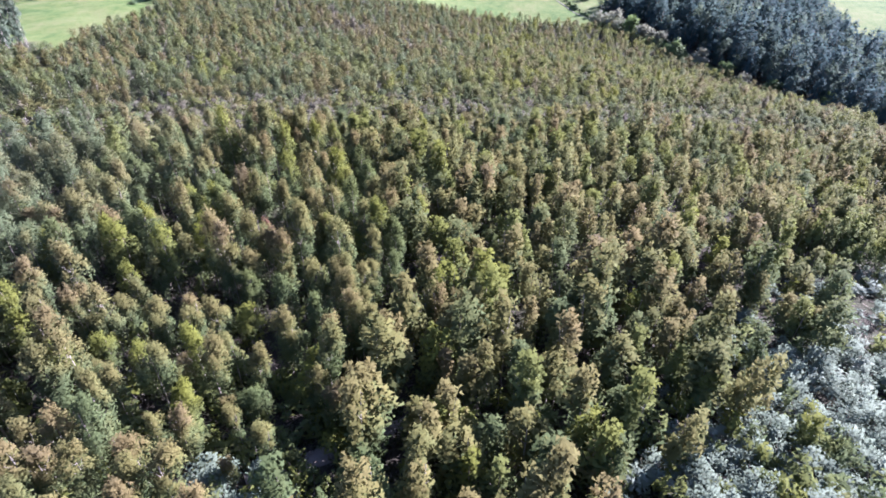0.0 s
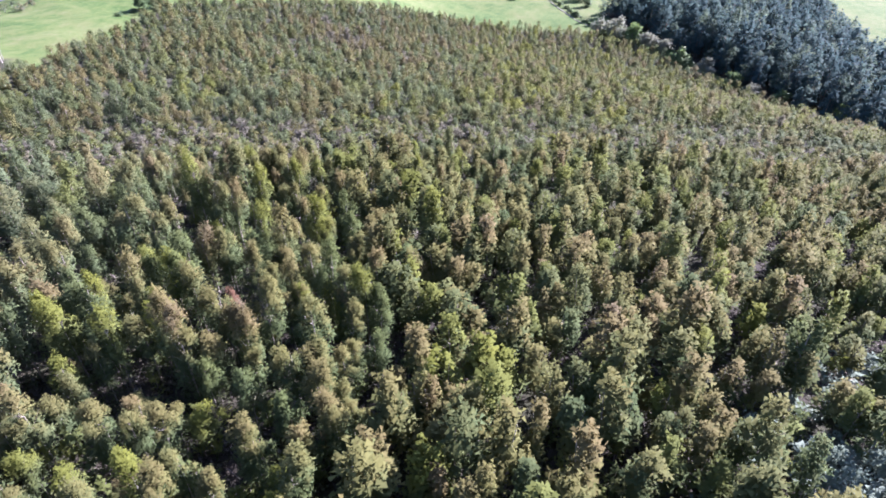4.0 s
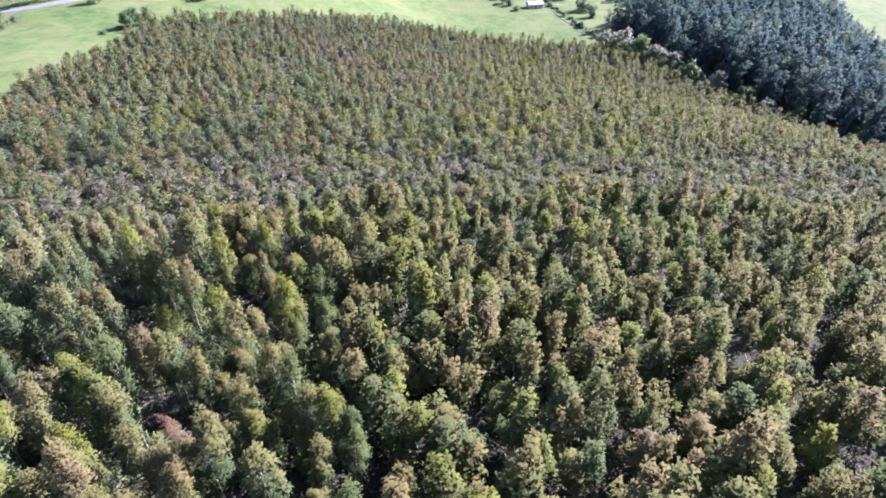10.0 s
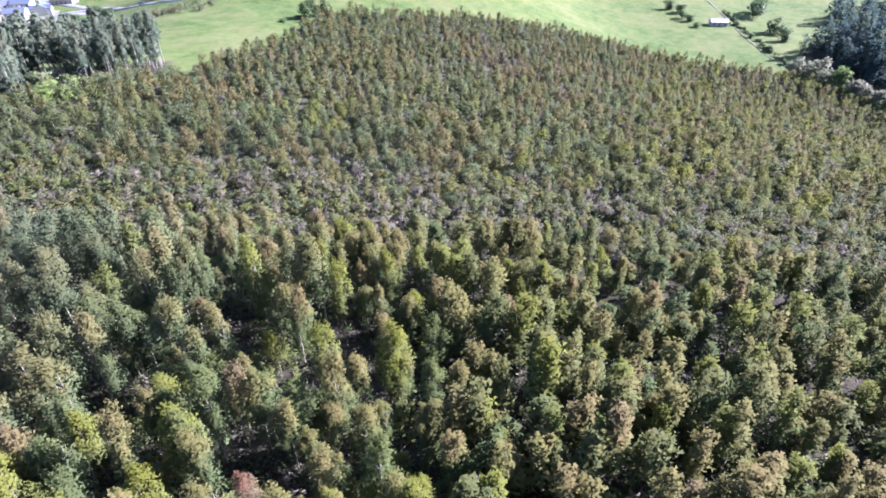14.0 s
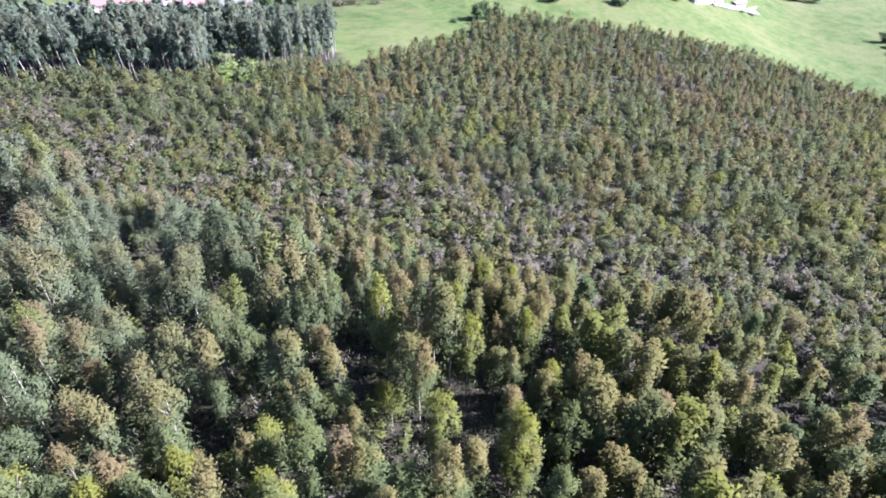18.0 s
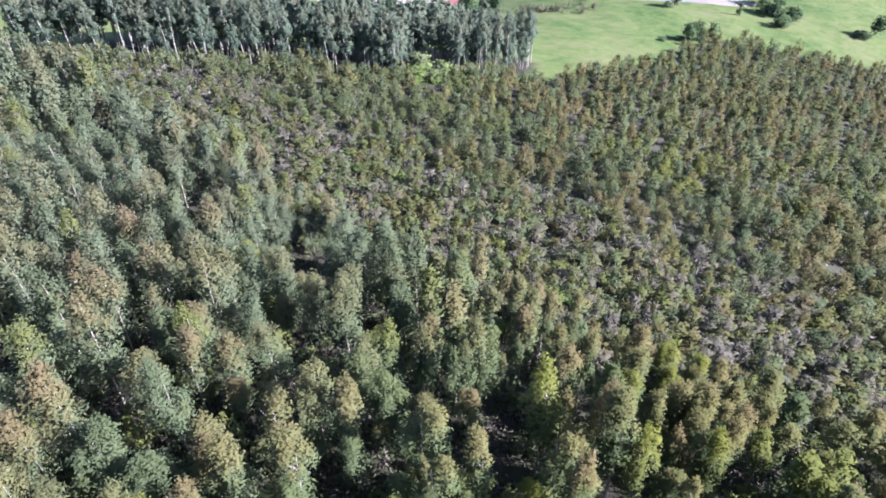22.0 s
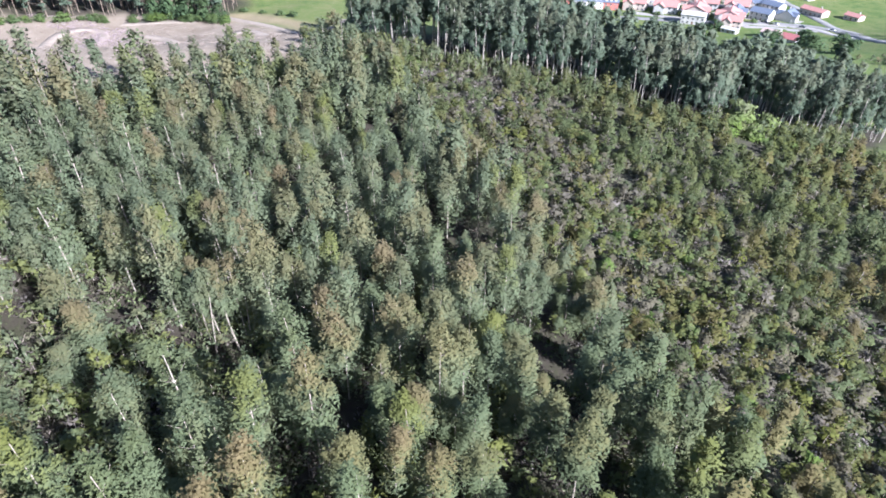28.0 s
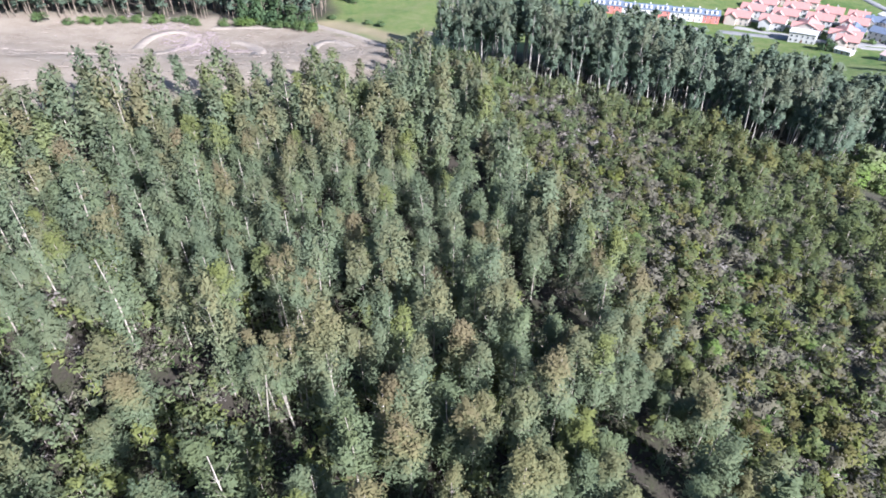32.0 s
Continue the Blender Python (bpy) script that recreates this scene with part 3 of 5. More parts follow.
drift = 0.53 - 0.05 * north + 0.17 * patchy(px, py, 31, 6) + 0.11 * patchy(px, py, 11, 2) + rng.normal(size=px.size) * 0.12 - 0.07 * smooth(-35, -95, px)
tint = np.clip(drift, 0.22, 0.84)
lower = lower + 0.06 * low
mixed_in = (dull + 0.24 * low) * rng.uniform(size=px.size) > 0.20
upper = np.where(mixed_in, tint, upper)
lower = np.where(mixed_in, np.where(tint > 0.72, 0.7 * tint + 0.22, 0.75 * tint + 0.14), lower)
wet = low * smooth(-85, -115, px) * smooth(175, 140, py)         # grey-green strip below the tall wood
upper = upper * (1 - 0.6 * wet) + 0.6 * wet * 0.44
lower = lower * (1 - wet) + wet * 0.42

# trees that stand out by their colour or size: x, y, height, lower hue, upper hue
MARKED = ((38.6, 67.6, 7.6, 0.2, 0.02), (-23.0, 65.2, 8.4, 0.42, 0.98), (40.2, 82.6, 8.6, 0.25, 0.04), (20.0, 81.0, 8.6, 0.45, 0.70), (-24.0, 81.8, 11.2, 0.34, 0.08),
          (-35.7, 72.2, 9.4, 0.32, 0.12), (-34.3, 97.2, 11.8, 0.36, 0.3), (-12.8, 43.9, 7.4, 0.2, 0.04), (-91.4, 86.9, 9.0, 0.42, 0.4), (-97.0, 89.0, 8.6, 0.42, 0.4),
          (30.6, 57.0, 7.2, 0.45, 0.7), (-10.0, 84.0, 8.0, 0.42, 0.6), (-68.0, 37.0, 9.0, 0.44, 0.98), (-66.5, 70.0, 9.5, 0.44, 0.98), (4.7, 100.0, 8.0, 0.4, 0.62), (-6.6, 41.3, 13.0, 0.42, 0.58),
          (-142.0, 18.0, 8.4, 0.42, 0.4), (-149.5, 29.0, 8.4, 0.42, 0.42), (-158.0, 44.0, 8.0, 0.42, 0.5), (-163.0, 51.0, 8.0, 0.42, 0.45))
for mx, my, *_ in MARKED:
    away = (px - mx) ** 2 + (py - my) ** 2 > 2.3 ** 2
    px, py, side, height, low, north, west_tall, lower, upper = (v[away] for v in (px, py, side, height, low, north, west_tall, lower, upper))
marked = np.array(MARKED)
px, py = np.r_[px, marked[:, 0]], np.r_[py, marked[:, 1]]
side = low_side(px, py)
height, lower, upper = np.r_[height, marked[:, 2]], np.r_[lower, marked[:, 3]], np.r_[upper, marked[:, 4]]
low = smooth(-6, 9, side)
felled = smooth(-2, 8, side) * (1 - smooth(16, 42, side + 7 * patchy(px, py, 23))) * smooth(40, 0, px)   # the felled strip with low regrowth
height = height * (1 - 0.34 * felled)

# distance in plan to the strip of ground under the flight
LANE = [(0, 38), (4, 62), (-8, 76), (-40, 76), (-72, 62), (-84, 56)]
lane = -np.minimum.reduce([signed([a, b, (b[0] + 0.1, b[1] + 0.1)], px, py) for a, b in zip(LANE, LANE[1:])])
lane = np.abs(lane)
turn = rng.uniform(0, 2 * np.pi, px.size)
order = np.argsort(lane)
tall = low < 0.5
east_near = [i for i in order if tall[i] and px[i] >= -48][:300]
west_near = [i for i in np.argsort(np.hypot((px + 80) / 1.25, py - 55)) if tall[i] and px[i] < -48][:276]
small_near = [i for i in np.argsort(np.hypot(px + 62, py - 106)) if low[i] >= 0.5][:230]
single = np.zeros(px.size, bool)
single[east_near] = single[west_near] = single[small_near] = True

HUES = (("grey-green young eucalyptus with a slim pale trunk among shrubs", 0.42, 0.35), ("young eucalyptus with a lime-green sunlit crown", 0.30, 0.04),
        ("young eucalyptus with a golden olive crown top", 0.40, 0.58), ("young eucalyptus with russet crown top over grey-green leaves", 0.42, 0.69),
        ("young eucalyptus with a red-brown scorched crown", 0.60, 0.98))


def tree_kinds(name, seeds, n, h, base, r, size, lobes, girth, limbs, hue_list, leaf, first, start=0.12):
    """Unlinked patterns of a tree, one a hue and a shape; each is an Empty with a trunk and a crown."""
    made = []
    for k, (label, lo, up) in enumerate(hue_list):
        for s in seeds:
            tp = template(first + 31 * k + s, n, h, base, r, size, lobes, girth, limbs, 6, 7, False, 0.15)
            made.append((label, lo, up, mesh_of(name + "_crown", *tp["leaf"], [leaf], season_of(tp, lo, up, start), normal=tp["normal"]), mesh_of(name + "_trunk", *tp["wood"], [BARK])))
    return made


def plant(name, kinds, i, unit, width, group):
    best = min(range(len(kinds)), key=lambda k: abs(kinds[k][2] - upper[i]) + 0.12 * ((k * 7 + i * 3) % 5) / 5)
    label, lo, up, crown, trunk = kinds[best]
    home = tagged(new(name), label, "tree", group)
    home.matrix_basis = Matrix.LocRotScale((px[i], py[i], float(ground(px[i], py[i]))), Euler((0, 0, turn[i])), (width, width, unit))
    part("trunk", trunk, home)
    part("crown", crown, home)
    return home


YOUNG = tree_kinds("young_eucalyptus", (1, 2, 3, 4), 2500, 8.0, 3.0, 1.95, 0.305, 22, 0.085, 9, HUES, LEAF, 100, 0.30)
for i in east_near:
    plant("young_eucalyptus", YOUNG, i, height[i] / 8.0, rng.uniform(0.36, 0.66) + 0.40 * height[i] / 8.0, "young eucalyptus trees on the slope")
SLENDER_HUES = (("slender grey-green eucalyptus with bare pale lower trunk", 0.42, 0.40), ("slender eucalyptus with yellow-green crown and pale trunk", 0.40, 0.16),
                ("slender eucalyptus with olive crown top and pale trunk", 0.42, 0.54), ("slender eucalyptus with a dull russet crown top", 0.42, 0.68))
SLENDER = tree_kinds("slender_eucalyptus", (1, 2, 3, 4, 5), 2700, 10.5, 2.8, 2.3, 0.335, 26, 0.075, 8, SLENDER_HUES, LEAF, 1500, 0.36)
for i in west_near:
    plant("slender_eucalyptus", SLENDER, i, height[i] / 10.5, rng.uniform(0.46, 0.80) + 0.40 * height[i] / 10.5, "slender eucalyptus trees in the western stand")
BARE = tree_kinds("slender_eucalyptus", (1, 2), 1500, 11.0, 6.0, 1.6, 0.31, 18, 0.085, 7,
                  (("slender eucalyptus with a tall bare pale trunk beside a gap", 0.42, 0.42), ("slender eucalyptus with a bare trunk and russet top", 0.42, 0.66)), LEAF, 2300, 0.42)
for cx, cy, many in ((-82.6, 52.2, 8), (-93.6, 53.2, 6)):
    for k in range(many):
        x_, y_ = cx + 0.45 * (k % 3 - 1) * 2.2 + rng.normal() * 0.5, cy + (k - many / 2) * 0.75 + rng.normal() * 0.3
        label, lo, up, crown, trunk = BARE[int(rng.integers(0, 4))]
        home = tagged(new("slender_eucalyptus"), label, "tree", "slender eucalyptus trees in the western stand")
        home.matrix_basis = Matrix.LocRotScale((x_, y_, float(ground(x_, y_))), Euler((rng.normal() * 0.05, rng.normal() * 0.05, rng.uniform(0, 6))), (0.95, 0.95, rng.uniform(0.9, 1.1)))
        part("trunk", trunk, home)
        part("crown", crown, home)
SMALL = tree_kinds("eucalyptus_sapling", (1, 2, 3), 820, 3.3, 0.1, 1.75, 0.32, 15, 0.045, 6,
                   (("low grey-green eucalyptus sapling among heath", 0.42, 0.40), ("low olive eucalyptus sapling among heath", 0.42, 0.56),
                    ("low russet eucalyptus sapling among heath", 0.48, 0.66)), LOW_LEAF, 900)
for i in small_near:
    plant("eucalyptus_sapling", SMALL, i, height[i] / 3.5, rng.uniform(0.40, 0.75) + 0.5 * height[i] / 3.6, "eucalyptus saplings in the low zone")


def spots_of(sel, unit, shapes, grow=0.4):
    k = height[sel] / unit
    return np.stack([px[sel], py[sel], k, ((1 - grow) + grow * k) * rng.uniform(0.78, 1.22, sel.sum()) * (1 + 0.10 * low[sel] - 0.18 * felled[sel]), turn[sel], lower[sel], upper[sel], rng.integers(0, shapes, sel.sum())], -1)


eye_far = np.hypot(px + 15, py - 45)
TALL_MID = [template(300 + s, 800, 8.0, 2.0, 2.1, 0.47, 18, 0.085, 2, 4, 4, False, 0.22, 0.52) for s in range(5)]
LOW_MID = [template(330 + s, 600, 5.2, 0.1, 2.15, 0.40, 14, 0.06, 1, 3, 3, False, 0.25, 0.46) for s in range(5)]
LOW_FAR = [template(360 + s, 330, 6.4, 0.1, 2.05, 0.50, 12, 0.07, 0, 3, 2, False, 0.30, 0.46) for s in range(6)]
rest = ~single
TALL_FINE = [template(320 + s, 1050, 8.0, 1.8, 2.0, 0.44, 18, 0.08, 4, 5, 5, False, 0.17) for s in range(5)]
edge_band = rest & (low < 0.5) & (px > -100) & (px < 20) & (side > -30) & (py > 70)
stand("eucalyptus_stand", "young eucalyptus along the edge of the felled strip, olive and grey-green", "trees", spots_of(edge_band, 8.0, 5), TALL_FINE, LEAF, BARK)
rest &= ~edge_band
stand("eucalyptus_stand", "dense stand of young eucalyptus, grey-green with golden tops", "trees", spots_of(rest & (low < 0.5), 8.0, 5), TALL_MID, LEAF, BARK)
stand("eucalyptus_stand", "low patchy eucalyptus regrowth, olive and brown", "trees", spots_of(rest & (low >= 0.5) & (eye_far < 150), 5.2, 5), LOW_MID, LOW_LEAF, BARK)
stand("eucalyptus_stand", "far slope of small eucalyptus, olive, gold and brown", "trees", spots_of(rest & (low >= 0.5) & (eye_far >= 150), 6.1, 6), LOW_FAR, LOW_LEAF, BARK)


# lower layer of shrubby regrowth between the trees
ux, uy = rng.uniform(-165, 75, 9000), rng.uniform(16, 140, 9000)
ud = low_side(ux, uy)
ok = (signed(PLANTATION, ux, uy) > 1) & (signed(CLEARING, ux, uy) < 1) & (ud < 2) & (ux < 44 + 0.72 * (uy - 25)) & ((uy > 24 + 0.45 * (ux + 70)) | (ux > -62))
ok &= (patchy(ux, uy, 7, 2) > -0.5) & (rng.uniform(size=ux.size) < np.where((np.hypot(ux + 12, uy - 50) < 55) | (np.hypot(ux + 82, uy - 50) < 34), np.where((uy < 46) | (ux < -58), 0.95, 0.35), 0.2))
ux, uy = ux[ok][:2700], uy[ok][:2700]
lx, ly = rng.uniform(-150, 90, 9000), rng.uniform(80, 200, 9000)
ld = low_side(lx, ly)
ok = (signed(PLANTATION, lx, ly) > 1) & (ld > -3) & (rng.uniform(size=lx.size) < 1 - smooth(22, 48, ld))
lx, ly = lx[ok][:2300], ly[ok][:2300]
UNDER = [template(390 + s, 78, 3.0, 0.1, 1.35, 0.58, 6, 0.04, 1, 3, 2, False, 0.17) for s in range(5)]
stand("shrubby_regrowth", "grey-green shrubby eucalyptus regrowth under the trees", "undergrowth",
      np.stack([ux, uy, rng.uniform(0.5, 1.35, ux.size), rng.uniform(0.7, 1.3, ux.size), rng.uniform(0, 6, ux.size), rng.uniform(0.26, 0.44, ux.size),
                rng.uniform(0.12, 0.56, ux.size), rng.integers(0, 5, ux.size)], -1), UNDER, LEAF, BARK)
lt = np.where(rng.uniform(size=lx.size) < 0.33, rng.uniform(0.76, 0.88, lx.size), rng.uniform(0.16, 0.60, lx.size))
stand("shrubby_regrowth", "low grey-brown and green shrubs of the felled strip", "undergrowth",
      np.stack([lx, ly, rng.uniform(0.5, 1.3, lx.size), rng.uniform(0.85, 1.45, lx.size), rng.uniform(0, 6, lx.size), lt, lt, rng.integers(0, 5, lx.size)], -1), UNDER, LOW_LEAF, BARK)


# ---- woods ----
def scatter(poly, step, seed, jitter=0.4):
    r = np.random.default_rng(seed)
    xs, ys = zip(*poly)
    X, Y = np.meshgrid(np.arange(min(xs), max(xs), step), np.arange(min(ys), max(ys), step))
    X, Y = X.ravel() + r.normal(size=X.size) * step * jitter, Y.ravel() + r.normal(size=Y.size) * step * jitter
    k = signed(poly, X, Y) > 0.5
    return X[k], Y[k], r


def tall_template(seed, n, h, base, radius, size, lobes, girth, limbs=5, sides=5, steps=6, slim=0.14):
    return template(seed, n, h, base, radius, size, lobes, girth, limbs, sides, steps, True, slim)


wx, wy, wr = scatter(WEST_WOOD, 3.1, 5)
ok = np.hypot(wx + 152, wy - 172) > 6.5                           # room for the lime-green bush
wx, wy = wx[ok], wy[ok]
east_face = np.interp(wy, [66, 100, 140, 160, 204, 226, 262], [-196, -183, -168, -152, -143, -160, -172])
face = east_face - wx
wh = 17.0 * np.clip(1 + wr.normal(size=wx.size) * 0.09, 0.75, 1.2)
TALL_THING = []
for k, (label, lo, up) in enumerate((("tall eucalyptus with a long bare pale trunk and dark crown", 0.12, 0.7), ("tall grey-green eucalyptus with a pale leaning trunk", 0.25, 0.95),
                                     ("tall eucalyptus with ivy-dark leaves down the trunk", 0.05, 0.55))):
    for s in range(2):
        tp = tall_template(500 + 10 * k + s, 1500, 19.5, (8.5, 7.0, 3.0)[k], 2.0, 0.52, 26, 0.125, slim=0.19)
        TALL_THING.append((label, mesh_of("tall_crown", *tp["leaf"], [DARK_LEAF], season_of(tp, lo, up), normal=tp["normal"]), mesh_of("tall_trunk", *tp["wood"], [WOOD_BARK])))
near_face = np.argsort(face)[:190]
for i in near_face:
    label, crown, trunk = TALL_THING[int(wr.integers(0, 6))]
    home = tagged(new("tall_eucalyptus"), label, "tree", "tall eucalyptus trees at the edge of the wood")
    home.matrix_basis = Matrix.LocRotScale((wx[i], wy[i], float(ground(wx[i], wy[i]))), Euler((wr.normal() * 0.05, wr.normal() * 0.05, wr.uniform(0, 6))), (1, 1, wh[i] / 19.5))
    part("trunk", trunk, home)
    part("crown", crown, home)
foot_y = wr.uniform(66, 205, 420)
foot_x = np.interp(foot_y, [66, 100, 140, 160, 197, 226], [-196, -183, -168, -152, -145, -163]) + wr.uniform(-4, 4, 420)
stand("shrubby_regrowth", "green shrubs and saplings at the foot of the tall wood", "undergrowth",
      np.stack([foot_x, foot_y, wr.uniform(0.7, 1.6, 420), wr.uniform(0.8, 1.3, 420), wr.uniform(0, 6, 420), wr.uniform(0.2, 0.42, 420), wr.uniform(0.15, 0.5, 420), wr.integers(0, 5, 420)], -1), UNDER, LEAF, BARK)
behind = np.ones(wx.size, bool)
behind[near_face] = False
TALL_MIDS = [tall_template(540 + s, 460, 19.5, 7.0, 2.2, 1.0, 16, 0.18, 1, 3, 4, 0.25) for s in range(4)]
stand("tall_eucalyptus_wood", "dense wood of tall dark eucalyptus with pale trunks", "trees",
      np.stack([wx[behind], wy[behind], wh[behind] / 19.5, np.ones(behind.sum()), wr.uniform(0, 6, behind.sum()), wr.uniform(0, 0.3, behind.sum()),
                wr.uniform(0.3, 0.75, behind.sum()), wr.integers(0, 4, behind.sum())], -1), TALL_MIDS, DARK_LEAF, WOOD_BARK)
ex, ey, er = scatter(EAST_WOOD, 6.0, 6)
eh = 23.0 * np.clip(1 + er.normal(size=ex.size) * 0.16, 0.6, 1.3) * (0.55 + 0.45 * smooth(0, 16, signed(EAST_WOOD, ex, ey) + 6 * (er.uniform(size=ex.size) - 0.3)))
ehue = er.uniform(size=ex.size) ** 1.6
TALL_FAR = [template(560 + s, 430, 23, 2.0, 4.6, 1.2, 20, 0.22, 2, 3, 4, False, 0.26, 0.42) for s in range(4)]
# crown tops toned paler than lower leaves, imitating sunlit tops over a shaded face
stand("valley_wood", "dark blue-green wood of tall trees in the gully", "trees",
      np.stack([ex, ey, eh / 23, 0.55 + 0.5 * eh / 23, er.uniform(0, 6, ex.size), 0.05 + 0.3 * ehue, 0.15 + 0.8 * ehue, er.integers(0, 4, ex.size)], -1),
      TALL_FAR, HAZE_BLUE_LEAF, DARK_BARK)
HILL_TREES = [tall_template(580 + s, 130, 19.5, 6.5, 2.1, 1.5, 9, 0.15, 0, 3, 3, 0.24) for s in range(4)]
bx_, by_, br = scatter(HILLTOP, 3.3, 8)
ok = bx_ > -288
bx_, by_ = bx_[ok], by_[ok]
stand("hilltop_wood", "row of dark eucalyptus behind the bare clearing", "trees",
      np.stack([bx_, by_, br.uniform(0.5, 0.75, bx_.size), np.ones(bx_.size) * 0.8, br.uniform(0, 6, bx_.size), br.uniform(0, 0.3, bx_.size), br.uniform(0.2, 0.7, bx_.size),
                br.integers(0, 4, bx_.size)], -1), HILL_TREES, DARK_LEAF, DARK_BARK)
nx_, ny_, nr = scatter([(130, 540), (250, 500), (300, 540), (280, 580), (180, 580)], 8, 9)
stand("valley_wood", "distant dark wood beyond the farm fields", "trees",
      np.stack([nx_, ny_, nr.uniform(0.6, 0.9, nx_.size), np.ones(nx_.size), nr.uniform(0, 6, nx_.size), nr.uniform(0, 0.2, nx_.size), nr.uniform(0.1, 0.5, nx_.size),
                nr.integers(0, 4, nx_.size)], -1), TALL_FAR, HAZE_BLUE_LEAF, DARK_BARK)

# ---- undergrowth ----
def bush_template(seed, n, h, r, size):
    g = np.random.default_rng(seed)
    d = g.normal(size=(n, 3))
    d /= np.linalg.norm(d, axis=1)[:, None]
    d[:, 2] = np.abs(d[:, 2])
    k = g.uniform(0.5, 1.05, n)[:, None]
    c = d * np.array([r, r, h]) * k * (1 + 0.25 * np.sin(np.arctan2(d[:, 1], d[:, 0]) * 3 + seed))[:, None]
    a = g.normal(size=(n, 3)) + d * 0.9
    a /= np.linalg.norm(a, axis=1)[:, None]
    b = np.cross(a, g.normal(size=(n, 3)))
    b /= np.linalg.norm(b, axis=1)[:, None]
    ln = size * g.uniform(0.6, 1.4, n)[:, None]
    b *= np.where((np.cross(a, b) * d).sum(1) < 0, -1, 1)[:, None]
    lv, lf = sprays(c, a * ln * 0.5, b * ln * 0.22)
    tv, tf = tube([(0, 0, -0.2), (0, 0, h * 0.4)], [0.04, 0.02], 3)
    return dict(leaf=(lv, lf), wood=(tv, tf), up=np.repeat(c[:, 2] / h, 3), normal=np.repeat(d, 3, 0), jitter=np.repeat(g.normal(size=n) * 0.05, 3))


BUSH = [bush_template(700 + s, 22, 0.85, 1.0, 0.46) for s in range(6)]
FINE_BUSH = [bush_template(760 + s, 60, 0.85, 1.0, 0.30) for s in range(6)]
n_bush = 14000
qx, qy = rng.uniform(-180, 150, n_bush * 6), rng.uniform(14, 300, n_bush * 6)
qs = low_side(qx, qy)
qlow = smooth(-8, 2, qs) * (1 - smooth(28, 60, qs))
ok = (signed(PLANTATION, qx, qy) > 0) & (signed(CLEARING, qx, qy) < 2) & (rng.uniform(size=qx.size) < 0.10 + 0.9 * qlow + 0.62 * (qs < 0) * ((np.hypot(qx + 20, qy - 60) < 60) | (np.hypot(qx + 82, qy - 50) < 36)))
qx, qy, qs, qlow = (v[ok][:n_bush] for v in (qx, qy, qs, qlow))
green = (patchy(qx, qy, 13, 5) > 0.5) | (rng.uniform(size=qx.size) < 0.34)
tone = np.where(green, rng.uniform(0.0, 0.25, qx.size), rng.uniform(0.2, 0.85, qx.size) + 0.1 * qlow)
size_q = rng.uniform(0.7, 1.45, qx.size)
rows_q = np.stack([qx, qy, size_q, size_q * rng.uniform(0.9, 1.4, qx.size), rng.uniform(0, 6, qx.size), tone, tone + 0.08, rng.integers(0, 6, qx.size)], -1)
close_q = (np.hypot((qx + 62) / 1.5, qy - 100) < 34) | (np.hypot(qx + 5, qy - 55) < 30) | (np.hypot(qx + 84, qy - 50) < 22)
stand("heath", "low heath and fern undergrowth, grey-brown and green", "undergrowth", rows_q[close_q], FINE_BUSH, HEATH, None)
stand("heath", "distant low heath between small eucalyptus", "undergrowth", rows_q[~close_q], BUSH, HEATH, None)

# grey-blue shrub thicket at the edge of the track
tx, ty = rng.uniform(8, 82, 900), rng.uniform(14, 66, 900)
ok = (signed(SHRUB_FIELD, tx, ty) > 0)
tx, ty = tx[ok], ty[ok]
near = np.argsort(np.hypot(tx - 36, ty - 32))
tx, ty = tx[near], ty[near]
tx, ty = np.r_[rng.uniform(-22, -13, 26), tx], np.r_[rng.uniform(26, 31.5, 26), ty]
THICKET = [template(720 + s, 460, 2.5, 0.1, 1.9, 0.27, 6, 0.04, 4, 4, 4, False, 0.2) for s in range(4)]
SHRUB = [(mesh_of("shrub", *t["leaf"], [GREY_SHRUB], np.clip(0.40 + t["jitter"] + 0.1 * t["up"], 0, 1), normal=t["normal"]), mesh_of("shrub_stem", *t["wood"], [DEAD_WOOD])) for t in THICKET]
for k in range(min(296, len(tx))):
    home = tagged(new("shrub"), "dense grey-green shrub beside a dirt track", "shrub", "grey-green shrubs at the track")
    s = rng.uniform(0.7, 1.35)
    home.matrix_basis = Matrix.LocRotScale((tx[k], ty[k], float(ground(tx[k], ty[k]))), Euler((0, 0, rng.uniform(0, 6))), (s, s, s))
    me, stem = SHRUB[int(rng.integers(0, 4))]
    part("stem", stem, home)
    part("foliage", me, home)

# loose low growth between the shrubs
kx, ky = rng.uniform(8, 100, 3000), rng.uniform(14, 75, 3000)
ok = signed([(12, 20), (20, 40), (40, 62), (70, 75), (100, 66), (70, 20), (30, 12)], kx, ky) > 0
kx, ky = kx[ok][:700], ky[ok][:700]
kt = rng.uniform(0.1, 0.7, kx.size)
stand("low_shrubs", "loose grey-green shrubs and dry growth beside the track", "undergrowth",
      np.stack([kx, ky, rng.uniform(0.35, 0.8, kx.size), rng.uniform(0.7, 1.3, kx.size), rng.uniform(0, 6, kx.size), kt, kt + 0.2, rng.integers(0, 5, kx.size)], -1), UNDER, GREY_SHRUB, DEAD_WOOD)

